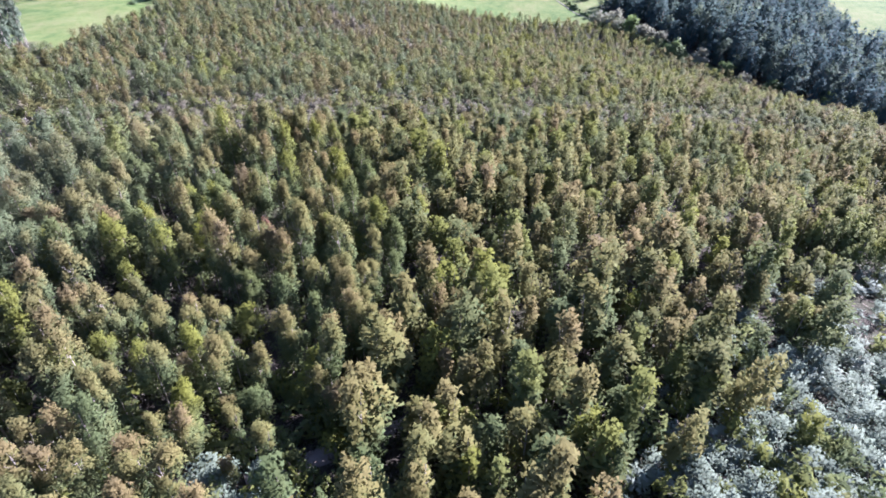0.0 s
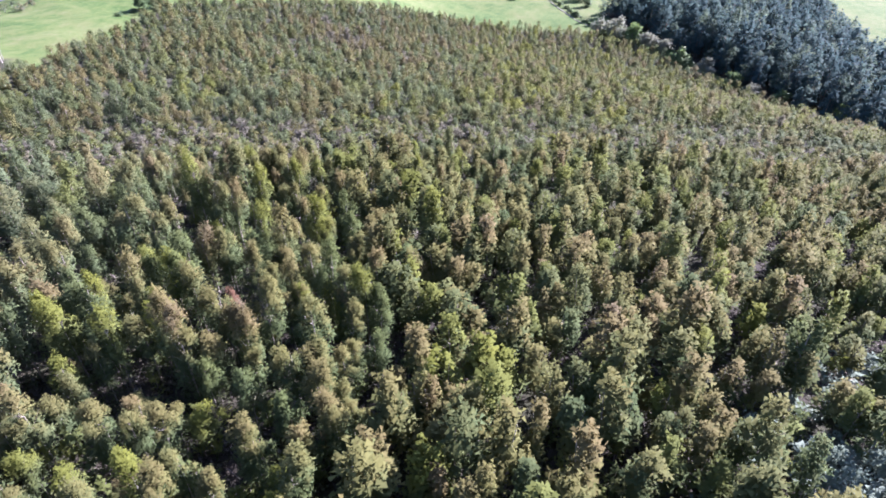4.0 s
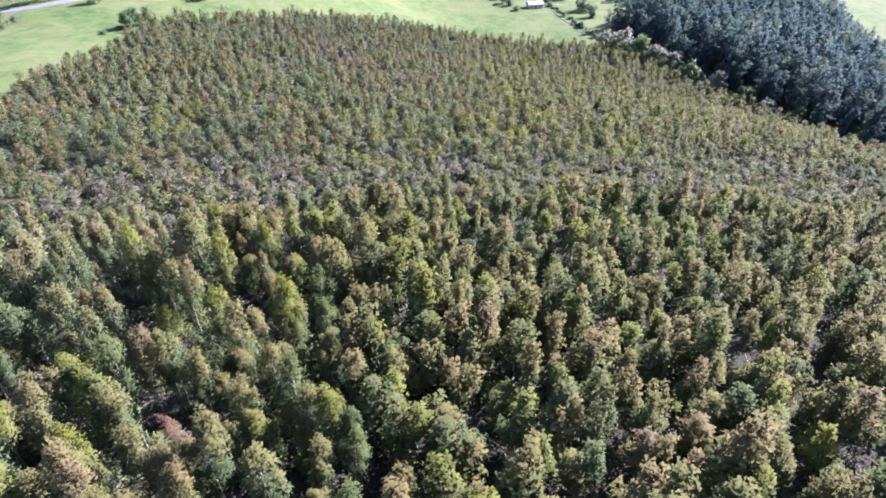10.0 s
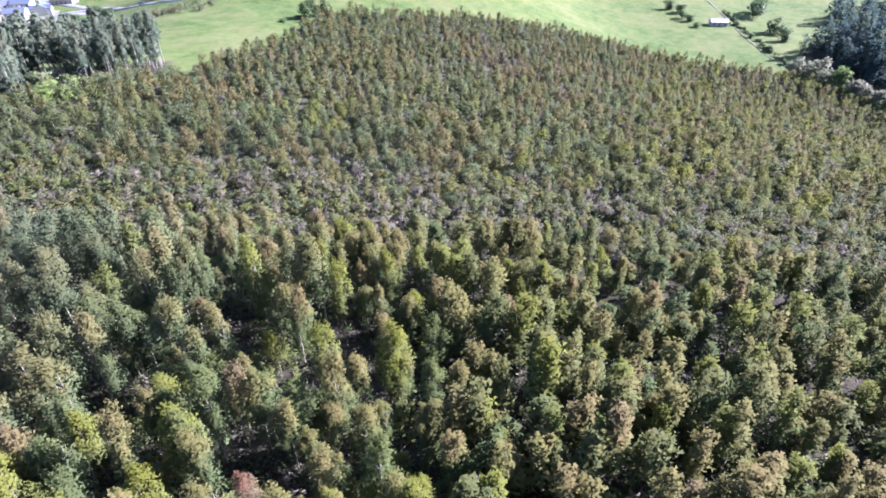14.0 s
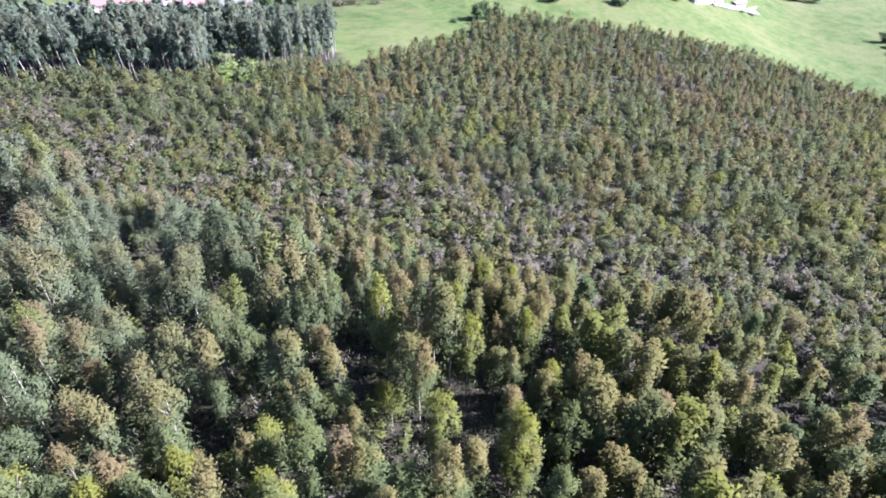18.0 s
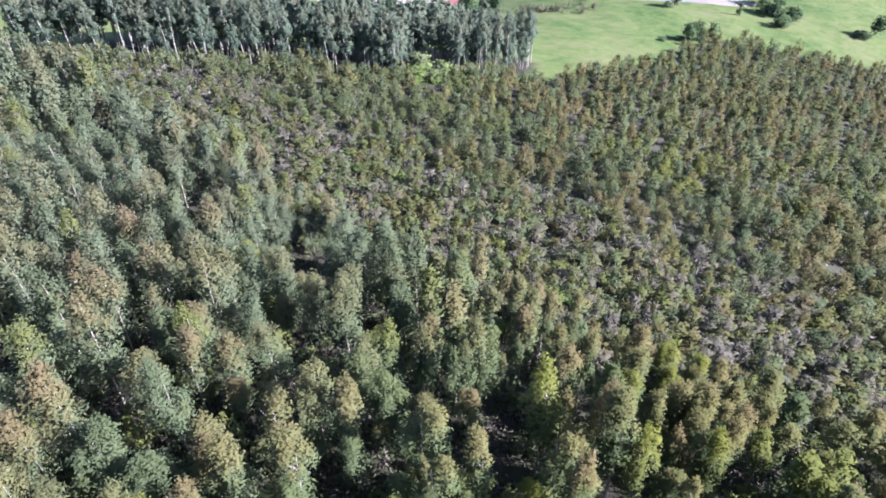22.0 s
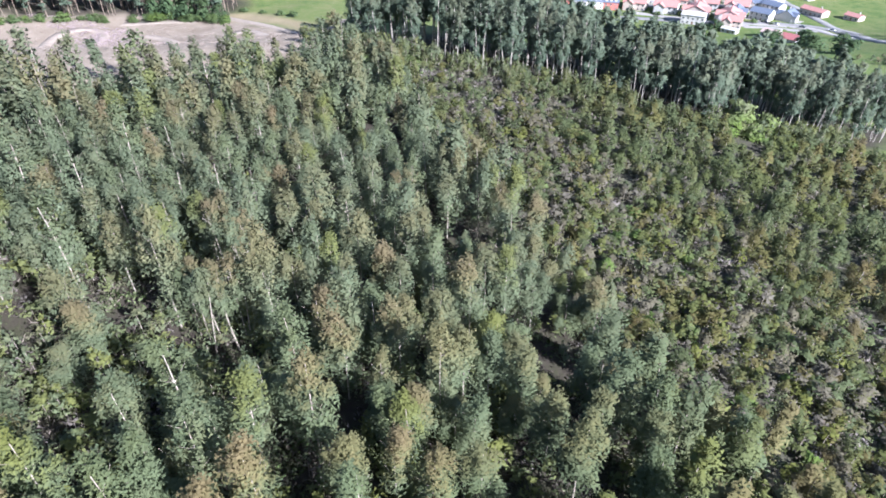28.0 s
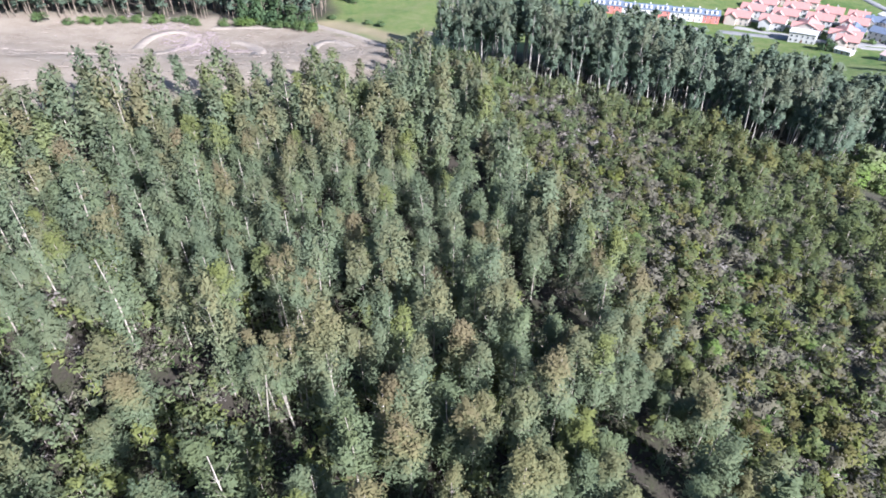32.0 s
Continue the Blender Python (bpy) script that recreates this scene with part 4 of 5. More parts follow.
# fallen sticks and felling slash
def sticks(sx, sy, label, mat):
    n_ = sx.size
    w = rng.uniform(0, np.pi, n_)
    ln, th = rng.uniform(0.25, 1.1, n_), rng.uniform(0.02, 0.05, n_)
    V = []
    for e in (-1, 1):
        x_, y_ = sx + e * ln * np.cos(w), sy + e * ln * np.sin(w)
        z_ = ground(x_, y_) + rng.uniform(0.05, 0.4, n_)
        for k in range(3):
            q = k * 2.094
            V.append(np.stack([x_ - np.sin(w) * th * np.cos(q), y_ + np.cos(w) * th * np.cos(q), z_ + th * np.sin(q)], -1))
    V = np.stack(V, 1).reshape(-1, 3)
    base6 = np.arange(n_)[:, None] * 6
    F = np.concatenate([base6 + np.array([[k, (k + 1) % 3, 3 + (k + 1) % 3, 3 + k]]) for k in range(3)])
    tagged(new("slash", mesh_of("slash", V, F, [mat])), label, "branches", kind="stuff")


sx, sy = rng.uniform(-150, 60, 2600), rng.uniform(22, 165, 2600)
ok = signed(PLANTATION, sx, sy) > 0
sticks(sx[ok], sy[ok], "pale fallen sticks and felling slash on the forest floor", DEAD_WOOD)
sx, sy = rng.uniform(-262, -215, 3200), rng.uniform(-25, 32, 3200)
ok = np.abs(sy - (4 + 0.55 * (sx + 240))) < 9 + 5 * patchy(sx, sy, 8)
sticks(sx[ok], sy[ok], "purple-brown felling slash strewn over the clearing", PURPLE_WOOD)
sx, sy = rng.uniform(-255, -150, 2600), rng.uniform(-40, 70, 2600)
ok = signed(CLEARING, sx, sy) > 0
sticks(sx[ok], sy[ok], "grey branches left lying on bare soil", DEAD_WOOD)

# bright broadleaf bushes and field trees
BROAD = [template(740 + s, 640, 8.0, 0.6, 4.4, 1.0, 11, 0.16, 5, 5, 5, False, 0.22) for s in range(4)]


def broad_tree(name, x, y, r, h, tone, label, group=""):
    t = BROAD[int(rng.integers(0, 4))]
    if h <= 4:
        name, label = name.replace("tree", "bush"), label.replace("large dark tree", "dark bush").replace("tree or thicket", "thicket").replace("tree", "bush")
    home = tagged(new(name), label, "tree" if h > 4 else "bush", group)
    home.matrix_basis = Matrix.LocRotScale((x, y, float(ground(x, y))), Euler((0, 0, rng.uniform(0, 6))), (1, 1, 1))
    fit = np.array([r / 3.6, r / 3.6, h / 8.0])
    part("crown", mesh_of("broad_crown", t["leaf"][0] * fit, t["leaf"][1], [BROADLEAF], np.clip(tone - 0.12 + 0.2 * t["up"] + t["jitter"], 0, 1), normal=t["normal"]), home)
    part("trunk", mesh_of("broad_trunk", t["wood"][0] * fit, t["wood"][1], [DARK_BARK]), home)
    return home


for x, y, r, h in ((-151.5, 171, 4.4, 6.5), (-149, 166, 3.2, 5.0), (-149, 176, 3.4, 5.2), (-146, 171, 2.6, 3.6)):
    broad_tree("bush", x, y, r, h, 0.8, "bright lime-green bush below the tall wood")
for x, y, r, h in ((-96, 109, 1.6, 2.2), (-94, 104, 1.5, 2.0), (-102, 113, 1.7, 2.2), (-94, 104.5, 1.3, 1.8), (-79, 109.5, 1.4, 1.8), (-53, 102, 1.3, 2.0), (-42, 105, 1.4, 2.0), (-137, 120, 2.2, 2.6)):
    broad_tree("bush", x, y, r, h, 0.55, "fresh green bush between grey saplings")
for k in range(34):
    bx0, off0 = rng.uniform(-135, -20), rng.uniform(2, 30)
    by0 = off0 + np.interp(bx0, *zip(*EDGE_LINE))
    g_ = rng.uniform(0.8, 1.7)
    broad_tree("bush", bx0, by0, g_, g_ * rng.uniform(0.9, 1.3), rng.uniform(0.45, 0.65), "fresh green bush among low heath", "green bushes in the felled strip")
for x, y, r, h, c in ((112, 410, 8, 12, 0.95), (119, 400, 7, 11, 0.6), (125, 390, 7, 10, 1.0), (131, 378, 6, 9, 1.0), (138, 362, 6, 9, 0.5), (147, 344, 6, 9, 0.95), (104, 422, 6, 8, 0.95), (155, 326, 5, 8, 0.5), (160, 312, 5, 7, 0.95),
                      (168, 300, 5, 7, 0.5), (182, 268, 6, 8, 0.55), (190, 250, 7, 9, 0.75), (196, 230, 6, 8, 0.6)):
    broad_tree("gully_tree", x, y, r, h, c, "pale spring-leaved tree at the gully edge" if c > 0.5 else "dark bushy tree at the gully edge", "trees along the gully")
for k in np.sort(rng.uniform(0, 25, 52)):     # hedge along the farm track
    hx_, hy_ = np.interp(k, [0, 8, 16, 25], [70, 82, 96, 112]), np.interp(k, [0, 8, 16, 25], [548, 484, 436, 410])
    broad_tree("hedge_bush", hx_ + 4 + rng.normal() * 0.8, hy_ + rng.normal(), rng.uniform(0.8, 2.8), rng.uniform(1.0, 3.2), rng.uniform(0.1, 0.5), "dark hedge bush beside the farm track", "hedge along the farm track")
for x, y, r, h in ((-143, 322, 4, 8.5), (-146, 317, 3.5, 7.5), (-140, 327, 3.5, 8), (-181.5, 365, 4.2, 8.5), (-183.5, 362, 2.2, 3), (-226, 350, 1.4, 3), (-155, 383, 1.8, 6), (-209, 334, 2.4, 1.5), (-221, 338, 1.5, 1.6),
                   (-150, 402, 5, 6), (-143, 400, 6, 8), (-134, 402, 5, 6), (-135, 386, 5, 5.5), (-158, 410, 7, 9), (-170, 236, 3, 4), (-176, 244, 4, 5), (-184, 254, 3.5, 4), (-190, 262, 3, 3.5),
                   (-197, 270, 3, 3.5), (-205, 282, 3, 3), (-135, 402, 4, 6), (-148, 316, 3, 1.6), (-151, 304, 2.5, 1.3)):
    broad_tree("field_tree", x, y, r, h, 0.2, "dark green tree standing in open pasture", "trees in the pasture")
for x, y, r, h in ((-104, 408, 4, 3.5), (-102, 416, 4.5, 10), (-107, 410, 3, 2.4), (-100, 458, 5, 7), (-88, 462, 4, 6), (-83, 459, 4, 6), (-25, 613, 7, 10), (-12, 622, 6, 9), (-36, 606, 5, 5),
                   (-51, 512, 3, 0.8), (-45, 518, 3.4, 0.9)):
    broad_tree("field_tree", x, y, r, h, 0.2, "dark green tree or thicket beside the farm", "trees near the farm")
for x, y, r, h in ((42, 532, 5, 6), (36, 540, 5, 6), (49, 511, 4, 4), (45, 520, 4, 5), (97, 537, 7, 11), (104, 500, 6, 10), (106, 481, 5, 8), (100, 548, 8, 12), (54, 500, 2.5, 3)):
    broad_tree("field_tree", x, y, r, h, 0.2, "dark green tree in the valley pasture", "trees in the valley")
for x, y, r, h in ((-300, 428, 8, 12), (-288, 420, 9, 13), (-276, 412, 7, 11), (-262, 408, 8, 12), (-240, 384, 7, 14), (-230, 382, 7, 15), (-223, 380, 6, 14), (-214, 378, 3, 3), (-207, 383, 4, 4),
                   (-201, 389, 3, 3.5), (-210, 392, 5, 9), (-185, 410, 5, 7), (-176, 423, 4, 5), (-312, 440, 8, 12)):
    broad_tree("field_tree", x, y, r, h, 0.1, "large dark tree beyond the country road", "trees beyond the road")
for x, y, r, h in ((-318, 344, 7, 9), (-330, 336, 6, 8), (-304, 330, 6, 7), (-290, 322, 6, 8), (-270, 318, 6, 8), (-262, 314, 5, 7), (-400, 345, 5, 7)):
    broad_tree("field_tree", x, y, r, h, 0.1, "large dark tree near the village road", "trees at the village")

for k in range(44):
    a, b = rng.uniform(0, 1), rng.uniform(-26, 44)
    gx_, gy_ = -490 + 86 * a - 0.75 * b, 328 + 78 * a + 0.66 * b
    g_ = rng.uniform(1.4, 3.2)
    broad_tree("garden_shrub", gx_, gy_, g_, g_ * rng.uniform(0.8, 1.3), rng.uniform(0.05, 0.5), "dark green garden shrub between village houses", "shrubs in the village gardens")

# brown scrub at the corner of the pasture
cx_, cy_ = rng.uniform(-242, -204, 260), rng.uniform(284, 332, 260)
ok = np.abs(cy_ - (316 + 0.5 * (cx_ + 222))) < 8 + 3 * patchy(cx_, cy_, 5)
cx_, cy_ = cx_[ok], cy_[ok]
stand("low_shrubs", "low brown scrub at the corner of the pasture", "undergrowth",
      np.stack([cx_, cy_, rng.uniform(0.5, 1.1, cx_.size), rng.uniform(0.9, 1.6, cx_.size), rng.uniform(0, 6, cx_.size), rng.uniform(0.3, 0.6, cx_.size), rng.uniform(0.4, 0.66, cx_.size), rng.integers(0, 5, cx_.size)], -1), UNDER, LEAF, BARK)
# shrubs along the foot of the wood behind the clearing
for k in range(46):
    y_ = rng.uniform(-40, 44)
    x_ = np.interp(y_, [-44, -22, 0, 20, 44], [-243, -252, -258, -253, -243]) + rng.uniform(-2, 2)
    g_ = rng.uniform(1.2, 2.6)
    broad_tree("bush", x_, y_, g_, g_ * rng.uniform(0.8, 1.3), rng.uniform(0.25, 0.6), "green shrub at the edge of the bare clearing", "shrubs behind the clearing")
for x, y, r, h in ((-256, 22, 3.5, 8.0), (-253, 27, 3.5, 8.5), (-250, 32, 3.5, 8.0), (-247, 37, 3.2, 7.0), (-245, 42, 2.8, 5.5)):
    broad_tree("hill_tree", x, y, r, h, 0.1, "dark bushy tree at the end of the hilltop wood", "bushy trees at the clearing")


def clipped_hedge(x0, y0, x1, y1, wide, high):
    """A trimmed hedge of leaf sprays round a row of stems."""
    g = np.random.default_rng(int(abs(x0) * 7 + y0))
    long_ = math.hypot(x1 - x0, y1 - y0)
    n = int(long_ * 60)
    c = np.stack([g.uniform(-0.5, 0.5, n) * long_, g.uniform(-0.5, 0.5, n) * wide, g.uniform(0.1, 1, n) * high], -1)
    skin = g.integers(0, 3, n)
    c[:, 1] = np.where(skin == 0, np.sign(c[:, 1]) * wide / 2, c[:, 1])
    c[:, 2] = np.where(skin == 1, high, c[:, 2])
    a, b = g.normal(size=(n, 3)) * 0.16, g.normal(size=(n, 3)) * 0.12
    v, f = sprays(c, a, b)
    home = tagged(new("hedge"), "dark green clipped hedge on a lawn", "hedge", "clipped hedges on the lawn")
    mx_, my_ = (x0 + x1) / 2, (y0 + y1) / 2
    home.matrix_basis = pose(mx_, my_, float(ground(mx_, my_)), 0, 0, math.degrees(math.atan2(y1 - y0, x1 - x0)))
    out = c / np.array([long_, wide, high]) * np.array([0.2, 2, 1])
    part("foliage", mesh_of("hedge_leaves", v, f, [BROADLEAF], np.full(len(v), 0.05), normal=np.repeat(out, 3, 0)), home)
    stems = [tube([(q, 0, -0.3), (q, 0, high * 0.8)], [0.05, 0.03], 4) for q in np.arange(-long_ / 2 + 0.4, long_ / 2, 0.9)]
    part("stems", mesh_of("hedge_stems", np.concatenate([t[0] for t in stems]), np.concatenate([t[1] + 8 * k for k, t in enumerate(stems)]), [DARK_BARK]), home)

for ends in ((-296, 45.5, -280, 50, 1.1, 1.6), (-279.5, 50.6, -275, 53.6, 1.1, 1.6), (-293, 51, -277.6, 54.2, 1.1, 1.6)):
    clipped_hedge(*ends)
for x, y, r, h in ((-273.5, 56.4, 1.7, 6.0), (-256, 49, 1.6, 1.2), (-252, 55, 1.4, 1.1), (-246, 61, 1.6, 1.4), (-243, 65, 1.8, 1.6)):
    broad_tree("bush", x, y, r, h, 0.3, "grey-green bush at the edge of a lawn", "bushes at the lawn")

# ---- houses ----
def box(bm, x0, x1, y0, y1, z0, z1):
    vs = [bm.verts.new(p) for p in ((x0, y0, z0), (x1, y0, z0), (x1, y1, z0), (x0, y1, z0), (x0, y0, z1), (x1, y0, z1), (x1, y1, z1), (x0, y1, z1))]
    for f in ((3, 2, 1, 0), (4, 5, 6, 7), (0, 1, 5, 4), (1, 2, 6, 5), (2, 3, 7, 6), (3, 0, 4, 7)):
        bm.faces.new([vs[i] for i in f])
    return vs


def box_mesh(name, mat, *dims):
    bm = bmesh.new()
    for d in dims:
        box(bm, *d)
    return bm_mesh(name, bm, mat)


def house_at(name, label, x, y, turn_deg, w, d, h, wall, roof, rise=1.9, chimney=True, storeys=2, category="house", group="", wing=False):
    home = tagged(new(name), label, category, group)
    home.matrix_basis = pose(x, y, float(ground(x, y)) - 0.2, 0, 0, turn_deg)
    bm = bmesh.new()
    box(bm, -w / 2, w / 2, -d / 2, d / 2, -1.5, h)
    for e in (-1, 1):
        a = [bm.verts.new((e * w / 2, -d / 2, h)), bm.verts.new((e * w / 2, d / 2, h)), bm.verts.new((e * w / 2, 0, h + rise))]
        bm.faces.new(a if e > 0 else a[::-1])
    part("wall", bm_mesh("house_wall", bm, wall), home)
    bm = bmesh.new()
    o, t = 0.5, 0.22
    for e in (-1, 1):
        k = rise / (d / 2)
        prof = ((0, h + rise), (e * (d / 2 + o), h - k * o), (e * (d / 2 + o), h - k * o + t), (0, h + rise + t))
        lo = [bm.verts.new((-w / 2 - o, yy, zz)) for yy, zz in prof]
        hi = [bm.verts.new((w / 2 + o, yy, zz)) for yy, zz in prof]
        bm.faces.new(lo)
        bm.faces.new(hi[::-1])
        for i in range(4):
            bm.faces.new((lo[i], lo[(i + 1) % 4], hi[(i + 1) % 4], hi[i]))
    bmesh.ops.recalc_face_normals(bm, faces=bm.faces)
    top = part("roof", bm_mesh("house_roof", bm, roof), home)
    if wing:
        ww, wd, wh_ = d * 0.55, d + 5.0, h - 0.35
        side_x = -w * 0.22
        bm = bmesh.new()
        box(bm, side_x - ww / 2, side_x + ww / 2, -wd / 2, wd / 2, -1.5, wh_)
        for e in (-1, 1):
            a = [bm.verts.new((side_x - ww / 2, e * wd / 2, wh_)), bm.verts.new((side_x + ww / 2, e * wd / 2, wh_)), bm.verts.new((side_x, e * wd / 2, wh_ + rise * 0.8))]
            bm.faces.new(a if e < 0 else a[::-1])
        part("wing", bm_mesh("house_wing", bm, wall), home)
        bm = bmesh.new()
        for e in (-1, 1):
            k = rise * 0.8 / (ww / 2)
            prof = ((0, wh_ + rise * 0.8), (e * (ww / 2 + o), wh_ - k * o), (e * (ww / 2 + o), wh_ - k * o + t), (0, wh_ + rise * 0.8 + t))
            lo = [bm.verts.new((side_x + xx, -wd / 2 - o, zz)) for xx, zz in prof]
            hi = [bm.verts.new((side_x + xx, wd / 2 + o, zz)) for xx, zz in prof]
            bm.faces.new(lo)
            bm.faces.new(hi[::-1])
            for i in range(4):
                bm.faces.new((lo[i], lo[(i + 1) % 4], hi[(i + 1) % 4], hi[i]))
        bmesh.ops.recalc_face_normals(bm, faces=bm.faces)
        part("wing_roof", bm_mesh("wing_roof", bm, roof), home)
    if chimney:
        part("chimney", box_mesh("chimney", GREY_WALL, (w * 0.2, w * 0.2 + 0.7, d * 0.1, d * 0.1 + 0.7, h + rise * 0.3, h + rise + 0.9), (w * 0.2 - 0.1, w * 0.2 + 0.8, d * 0.1 - 0.1, d * 0.1 + 0.8, h + rise + 0.9, h + rise + 1.02)), top)
    pane = box_mesh("pane", GLASS, (-0.5, 0.5, -0.03, 0.03, 0, 1.25))
    frame_me = box_mesh("window_frame", WHITE_WALL, (-0.62, -0.5, -0.05, 0.05, -0.1, 1.35), (0.5, 0.62, -0.05, 0.05, -0.1, 1.35), (-0.5, 0.5, -0.05, 0.05, 1.25, 1.35), (-0.5, 0.5, -0.08, 0.08, -0.1, 0.0))
    per = max(2, int(w / 3.2))
    for s in range(storeys):
        for e in (-1, 1):
            for k in range(per):
                if s == 0 and e < 0 and k == per // 2:
                    door = part("door", box_mesh("door", DOOR_WOOD, (-0.5, 0.5, -0.05, 0.05, 0.2, 2.25)), home)
                    door.location = (-w / 2 + w * (k + 0.5) / per, e * (d / 2 + 0.03), 0)
                    continue
                f = part("window", frame_me, home)
                f.location = (-w / 2 + w * (k + 0.5) / per, e * (d / 2 + 0.03), 1.0 + 2.7 * s)
                part("pane", pane, f)
    return home


DORMER = box_mesh("dormer", WHITE_WALL, (-0.7, 0.7, -1.6, 1.2, 0.0, 1.6), (-0.85, 0.85, -1.75, 1.2, 1.6, 1.75))
RED = "white two-storey village house with a terracotta tiled roof"
VILLAGE = ((-474, 326, 50, 17, 14), (-458, 343, 50, 17, 14), (-441, 358, 50, 17, 14), (-490, 346, 50, 17, 14), (-474, 362, 50, 17, 14), (-458, 378, 50, 17, 14),
           (-421, 372, 50, 17, 14), (-444, 394, 50, 17, 14), (-506, 364, 50, 17, 14), (-490, 380, 50, 17, 14), (-474, 396, 50, 17, 14))
for x, y, a, w_, d_ in VILLAGE:
    house_at("village_house", RED, x, y, a + 90 * (int(x) % 2), w_, d_, 5.8, WHITE_WALL if (int(x) % 3) else CREAM_WALL, ROOF_RED, 3.0, group="red-roofed village houses", wing=True)
for k in range(8):
    row_house = house_at("terraced_house", "terraced house with dark slate roof, white dormers and brick gables", -508 + k * 4.4, 232 + k * 10.6, 67, 11.4, 9, 6.0, RED_WALL if k % 3 == 1 else WHITE_WALL, ROOF_SLATE, 2.6,
                         group="slate-roofed terraced houses")
    for dx in (-3.4, 0.0, 3.4):
        part("dormer", DORMER, row_house, "small white dormer window").location = (dx, -2.4, 6.5)
VILLAGE_MORE = ((-430, 384, 140, 12, 9, ROOF_SLATE, "white house with a blue slate roof at the village street"), (-447, 412, 50, 13, 10, ROOF_SLATE, "white house with a blue slate roof among gardens"),
                (-412, 414, 120, 11, 9, ROOF_SLATE, "white house with a blue slate roof beside the road"), (-462, 410, 50, 13, 10, ROOF_RED, "cream house with a terracotta roof among gardens"),
                (-405, 362, 50, 13, 10, ROOF_RED, "cream house with a terracotta roof near the wood"), (-520, 384, 50, 14, 11, ROOF_RED, "cream house with a terracotta roof at the village edge"),
                (-506, 400, 50, 14, 11, ROOF_RED, "cream house with a terracotta roof at the village edge"))
for x, y, a, w_, d_, roof_, label_ in VILLAGE_MORE:
    house_at("village_house", label_, x, y, a, w_, d_, 5.4, WHITE_WALL if roof_ is ROOF_SLATE else CREAM_WALL, roof_, 2.6, wing=True)
house_at("village_house", "large white house with a pale low roof by the wood", -423, 344, 50, 16, 11, 6.5, WHITE_WALL, ROOF_PALE, 1.2)
house_at("village_house", "low white house with pale pink roof beside the street", -368, 367, 20, 14, 9, 3.4, WHITE_WALL, ROOF_PINK, 1.6, storeys=1)
house_at("village_house", "small house with a dark red roof at the wood edge", -346, 360, 30, 9, 8, 3.2, WHITE_WALL, ROOF_MAROON, 2.2, storeys=1)
house_at("shed", "low white shed with a pale flat roof among trees", -392, 352, 30, 10, 6, 2.8, WHITE_WALL, ROOF_PALE, 0.6, False, 1, "shed")
house_at("village_house", "white-walled house with grey slate roof at the crossroads", -419, 397, 30, 14, 11, 5.6, WHITE_WALL, ROOF_SLATE, 2.4)
house_at("village_house", "white-walled house with grey slate roof by gardens", -434, 418, 20, 14, 10, 5.6, WHITE_WALL, ROOF_SLATE, 2.2)
house_at("village_house", "long house with red roof at the field edge", -421, 444, 15, 18, 9, 4.0, CREAM_WALL, ROOF_RED, 1.6, storeys=1)
house_at("village_house", "small red-roofed cottage in a green field", -403, 463, 15, 11, 8, 3.2, CREAM_WALL, ROOF_RED, 1.5, storeys=1)
house_at("village_house", "pale farm building beside the country road", -455, 432, 10, 18, 9, 4.2, GREY_WALL, ROOF_PALE, 1.3, storeys=1)
house_at("barn", "long low barn with a pale roof by the road", -470, 470, 15, 26, 10, 4.0, GREY_WALL, ROOF_PALE, 1.2, False, 1, "barn")
house_at("farmhouse", "white farmhouse with pale fibre-cement roof in the valley", 68, 508, 12, 11, 6.5, 3.0, WHITE_WALL, ROOF_PALE, 1.4, storeys=1)
house_at("farmhouse", "long low white farmhouse with a grey roof in the pasture", -73, 480, 66, 20, 6.5, 3.0, WHITE_WALL, ROOF_GREY, 1.6, storeys=1)
house_at("farmhouse", "small white farm annex with a faded pink roof", -66, 497, 66, 9, 5.5, 2.6, WHITE_WALL, ROOF_PINK, 1.2, False, 1)
house_at("shed", "low pale shed beside the farmyard", -55, 524, 60, 10, 4.5, 2.2, CREAM_WALL, ROOF_PINK, 0.8, False, 1, "shed")
house_at("shed", "small stone shed with a pale roof by the road", -189.5, 400, 40, 6.5, 5, 4.2, CREAM_WALL, ROOF_GREY, 1.6, False, 1, "shed")
yard_wall = tagged(new("yard_wall", box_mesh("yard_wall", CREAM_WALL, (-13, 13, -0.15, 0.15, -1.2, 0.9), (-13.05, 13.05, -0.2, 0.2, 0.9, 1.0))), "low pale wall along the farmyard", "wall", kind="structure")
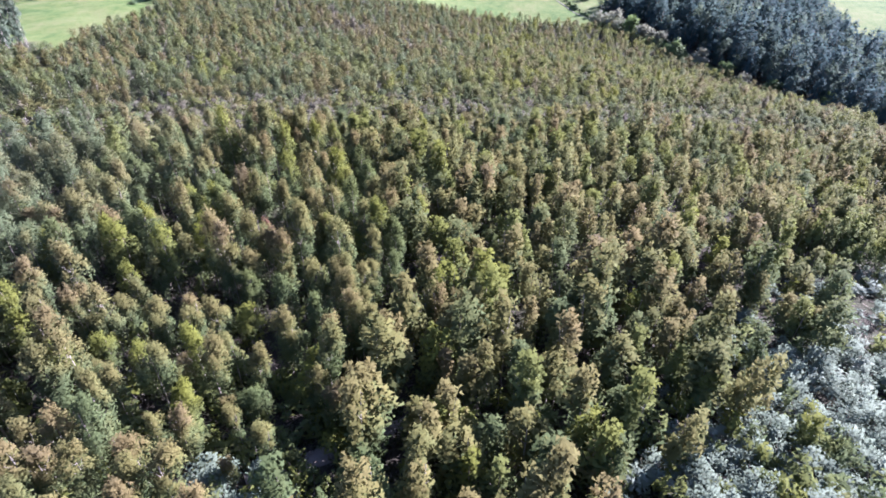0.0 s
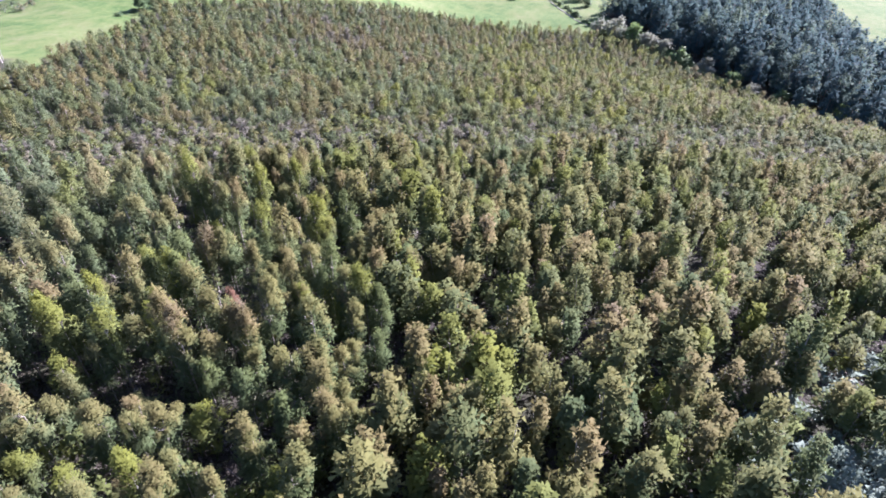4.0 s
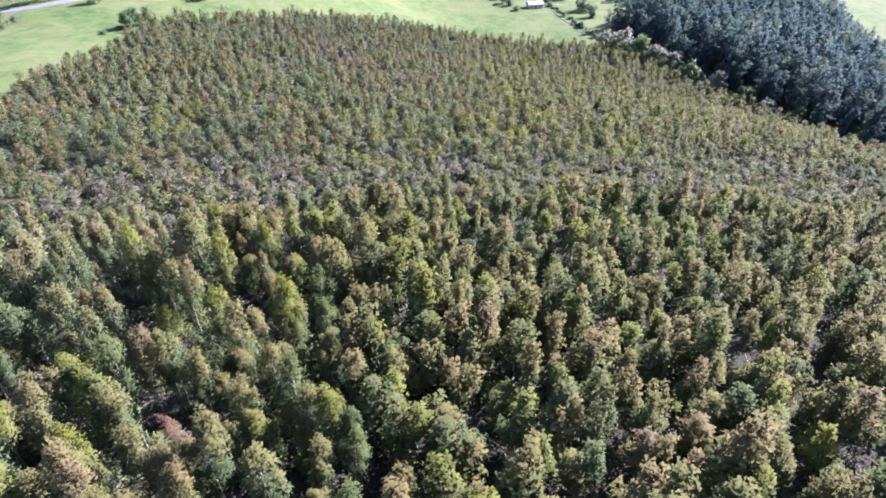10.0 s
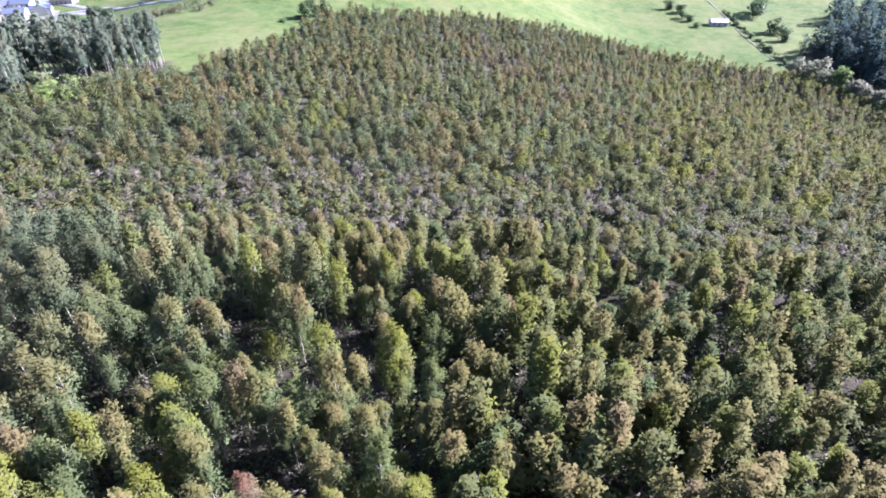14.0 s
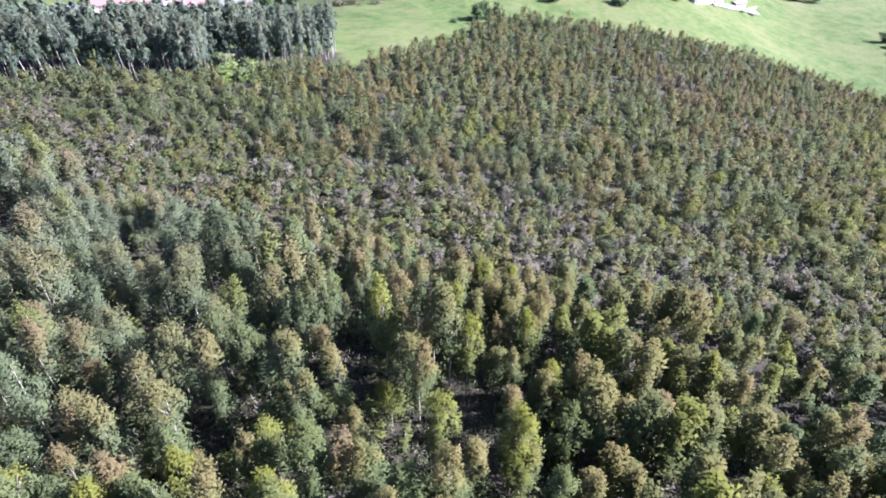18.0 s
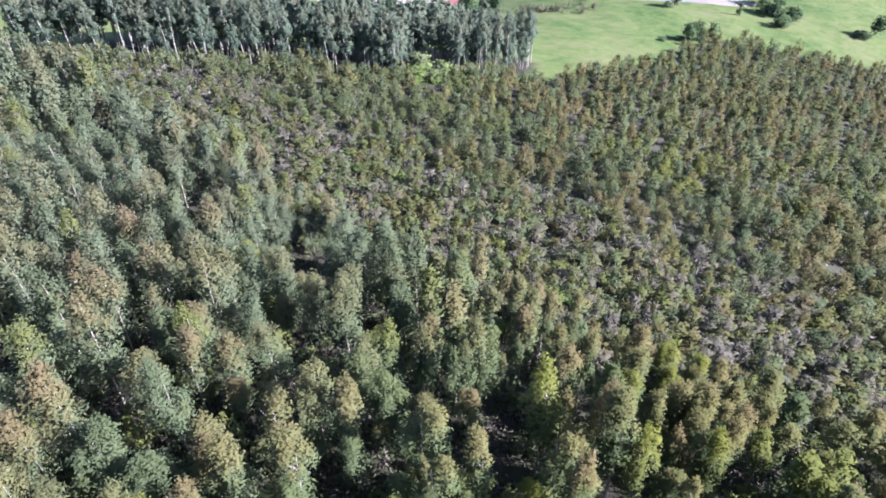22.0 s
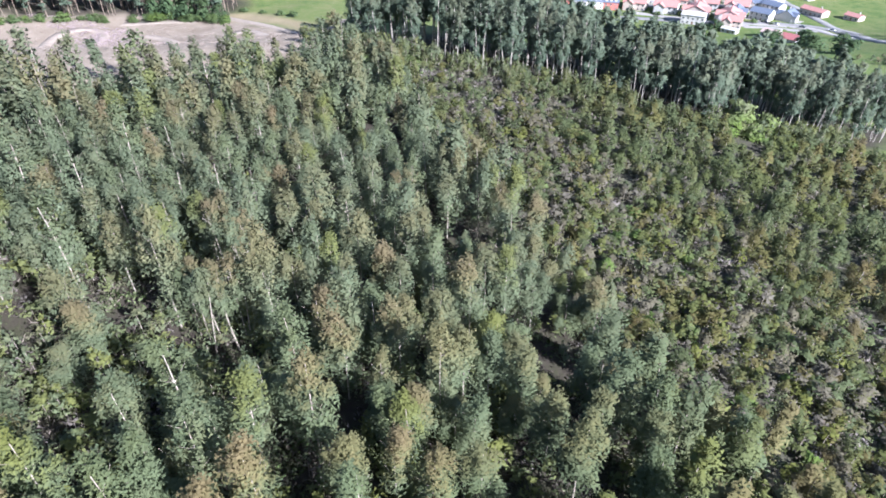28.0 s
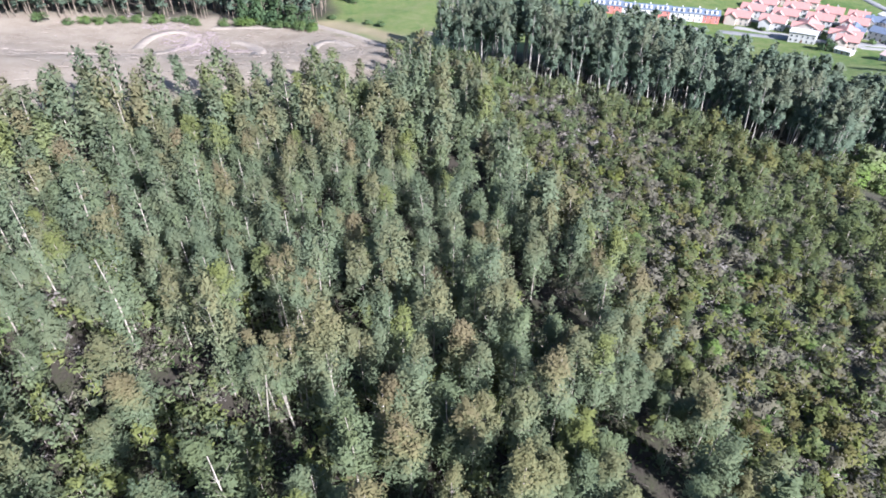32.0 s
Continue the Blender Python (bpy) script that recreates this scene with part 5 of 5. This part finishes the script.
yard_wall.matrix_basis = pose(-49, 519, float(ground(-49, 519)) + 0.3, 0, 0, 68)


# ---- cars and poles ----
def car_at(x, y, turn_deg, paint, label):
    home = tagged(new("car"), label, "car", "cars parked in the village")
    home.matrix_basis = pose(x, y, float(ground(x, y)) + 0.3, 0, 0, turn_deg)
    bm = bmesh.new()
    vs = box(bm, -2.1, 2.1, -0.85, 0.85, 0.35, 0.85)
    bmesh.ops.bevel(bm, geom=bm.edges[:], offset=0.12, segments=2, affect="EDGES")
    part("body", bm_mesh("car_body", bm, paint), home)
    bm = bmesh.new()
    vs = box(bm, -1.3, 0.9, -0.75, 0.75, 0.85, 1.42)
    for v in vs[4:]:
        v.co.x *= 0.72
        v.co.y *= 0.86
    part("cabin", bm_mesh("car_cabin", bm, GLASS), home)
    for wx_ in (-1.3, 1.3):
        for wy_ in (-0.85, 0.85):
            bm = bmesh.new()
            bmesh.ops.create_cone(bm, cap_ends=True, segments=14, radius1=0.32, radius2=0.32, depth=0.2, matrix=Matrix.Translation((wx_, wy_, 0.32)) @ Matrix.Rotation(radians(90), 4, "X"))
            part("wheel", bm_mesh("car_wheel", bm, TYRE), home)


for k, (x, y) in enumerate(((-408, 392), (-402, 396), (-390, 408), (-452, 366), (-300, 388), (-376, 420))):
    car_at(x, y, 35, CAR_WHITE if k % 2 else CAR_DARK, "white parked hatchback car" if k % 2 else "dark parked hatchback car")
for x, y in ((-285, 392), (-250, 376), (-200, 372), (-235, 384), (-158, 386)):
    home = tagged(new("utility_pole"), "weathered wooden utility pole beside the road", "pole", "poles along the road")
    home.location = (x, y, float(ground(x, y)))
    bm = bmesh.new()
    bmesh.ops.create_cone(bm, cap_ends=True, segments=8, radius1=0.16, radius2=0.1, depth=8.5, matrix=Matrix.Translation((0, 0, 4.0)))
    part("pole", bm_mesh("pole", bm, POLE_WOOD), home)
    part("crossarm", box_mesh("crossarm", POLE_WOOD, (-0.9, 0.9, -0.06, 0.06, 7.6, 7.75)), home)
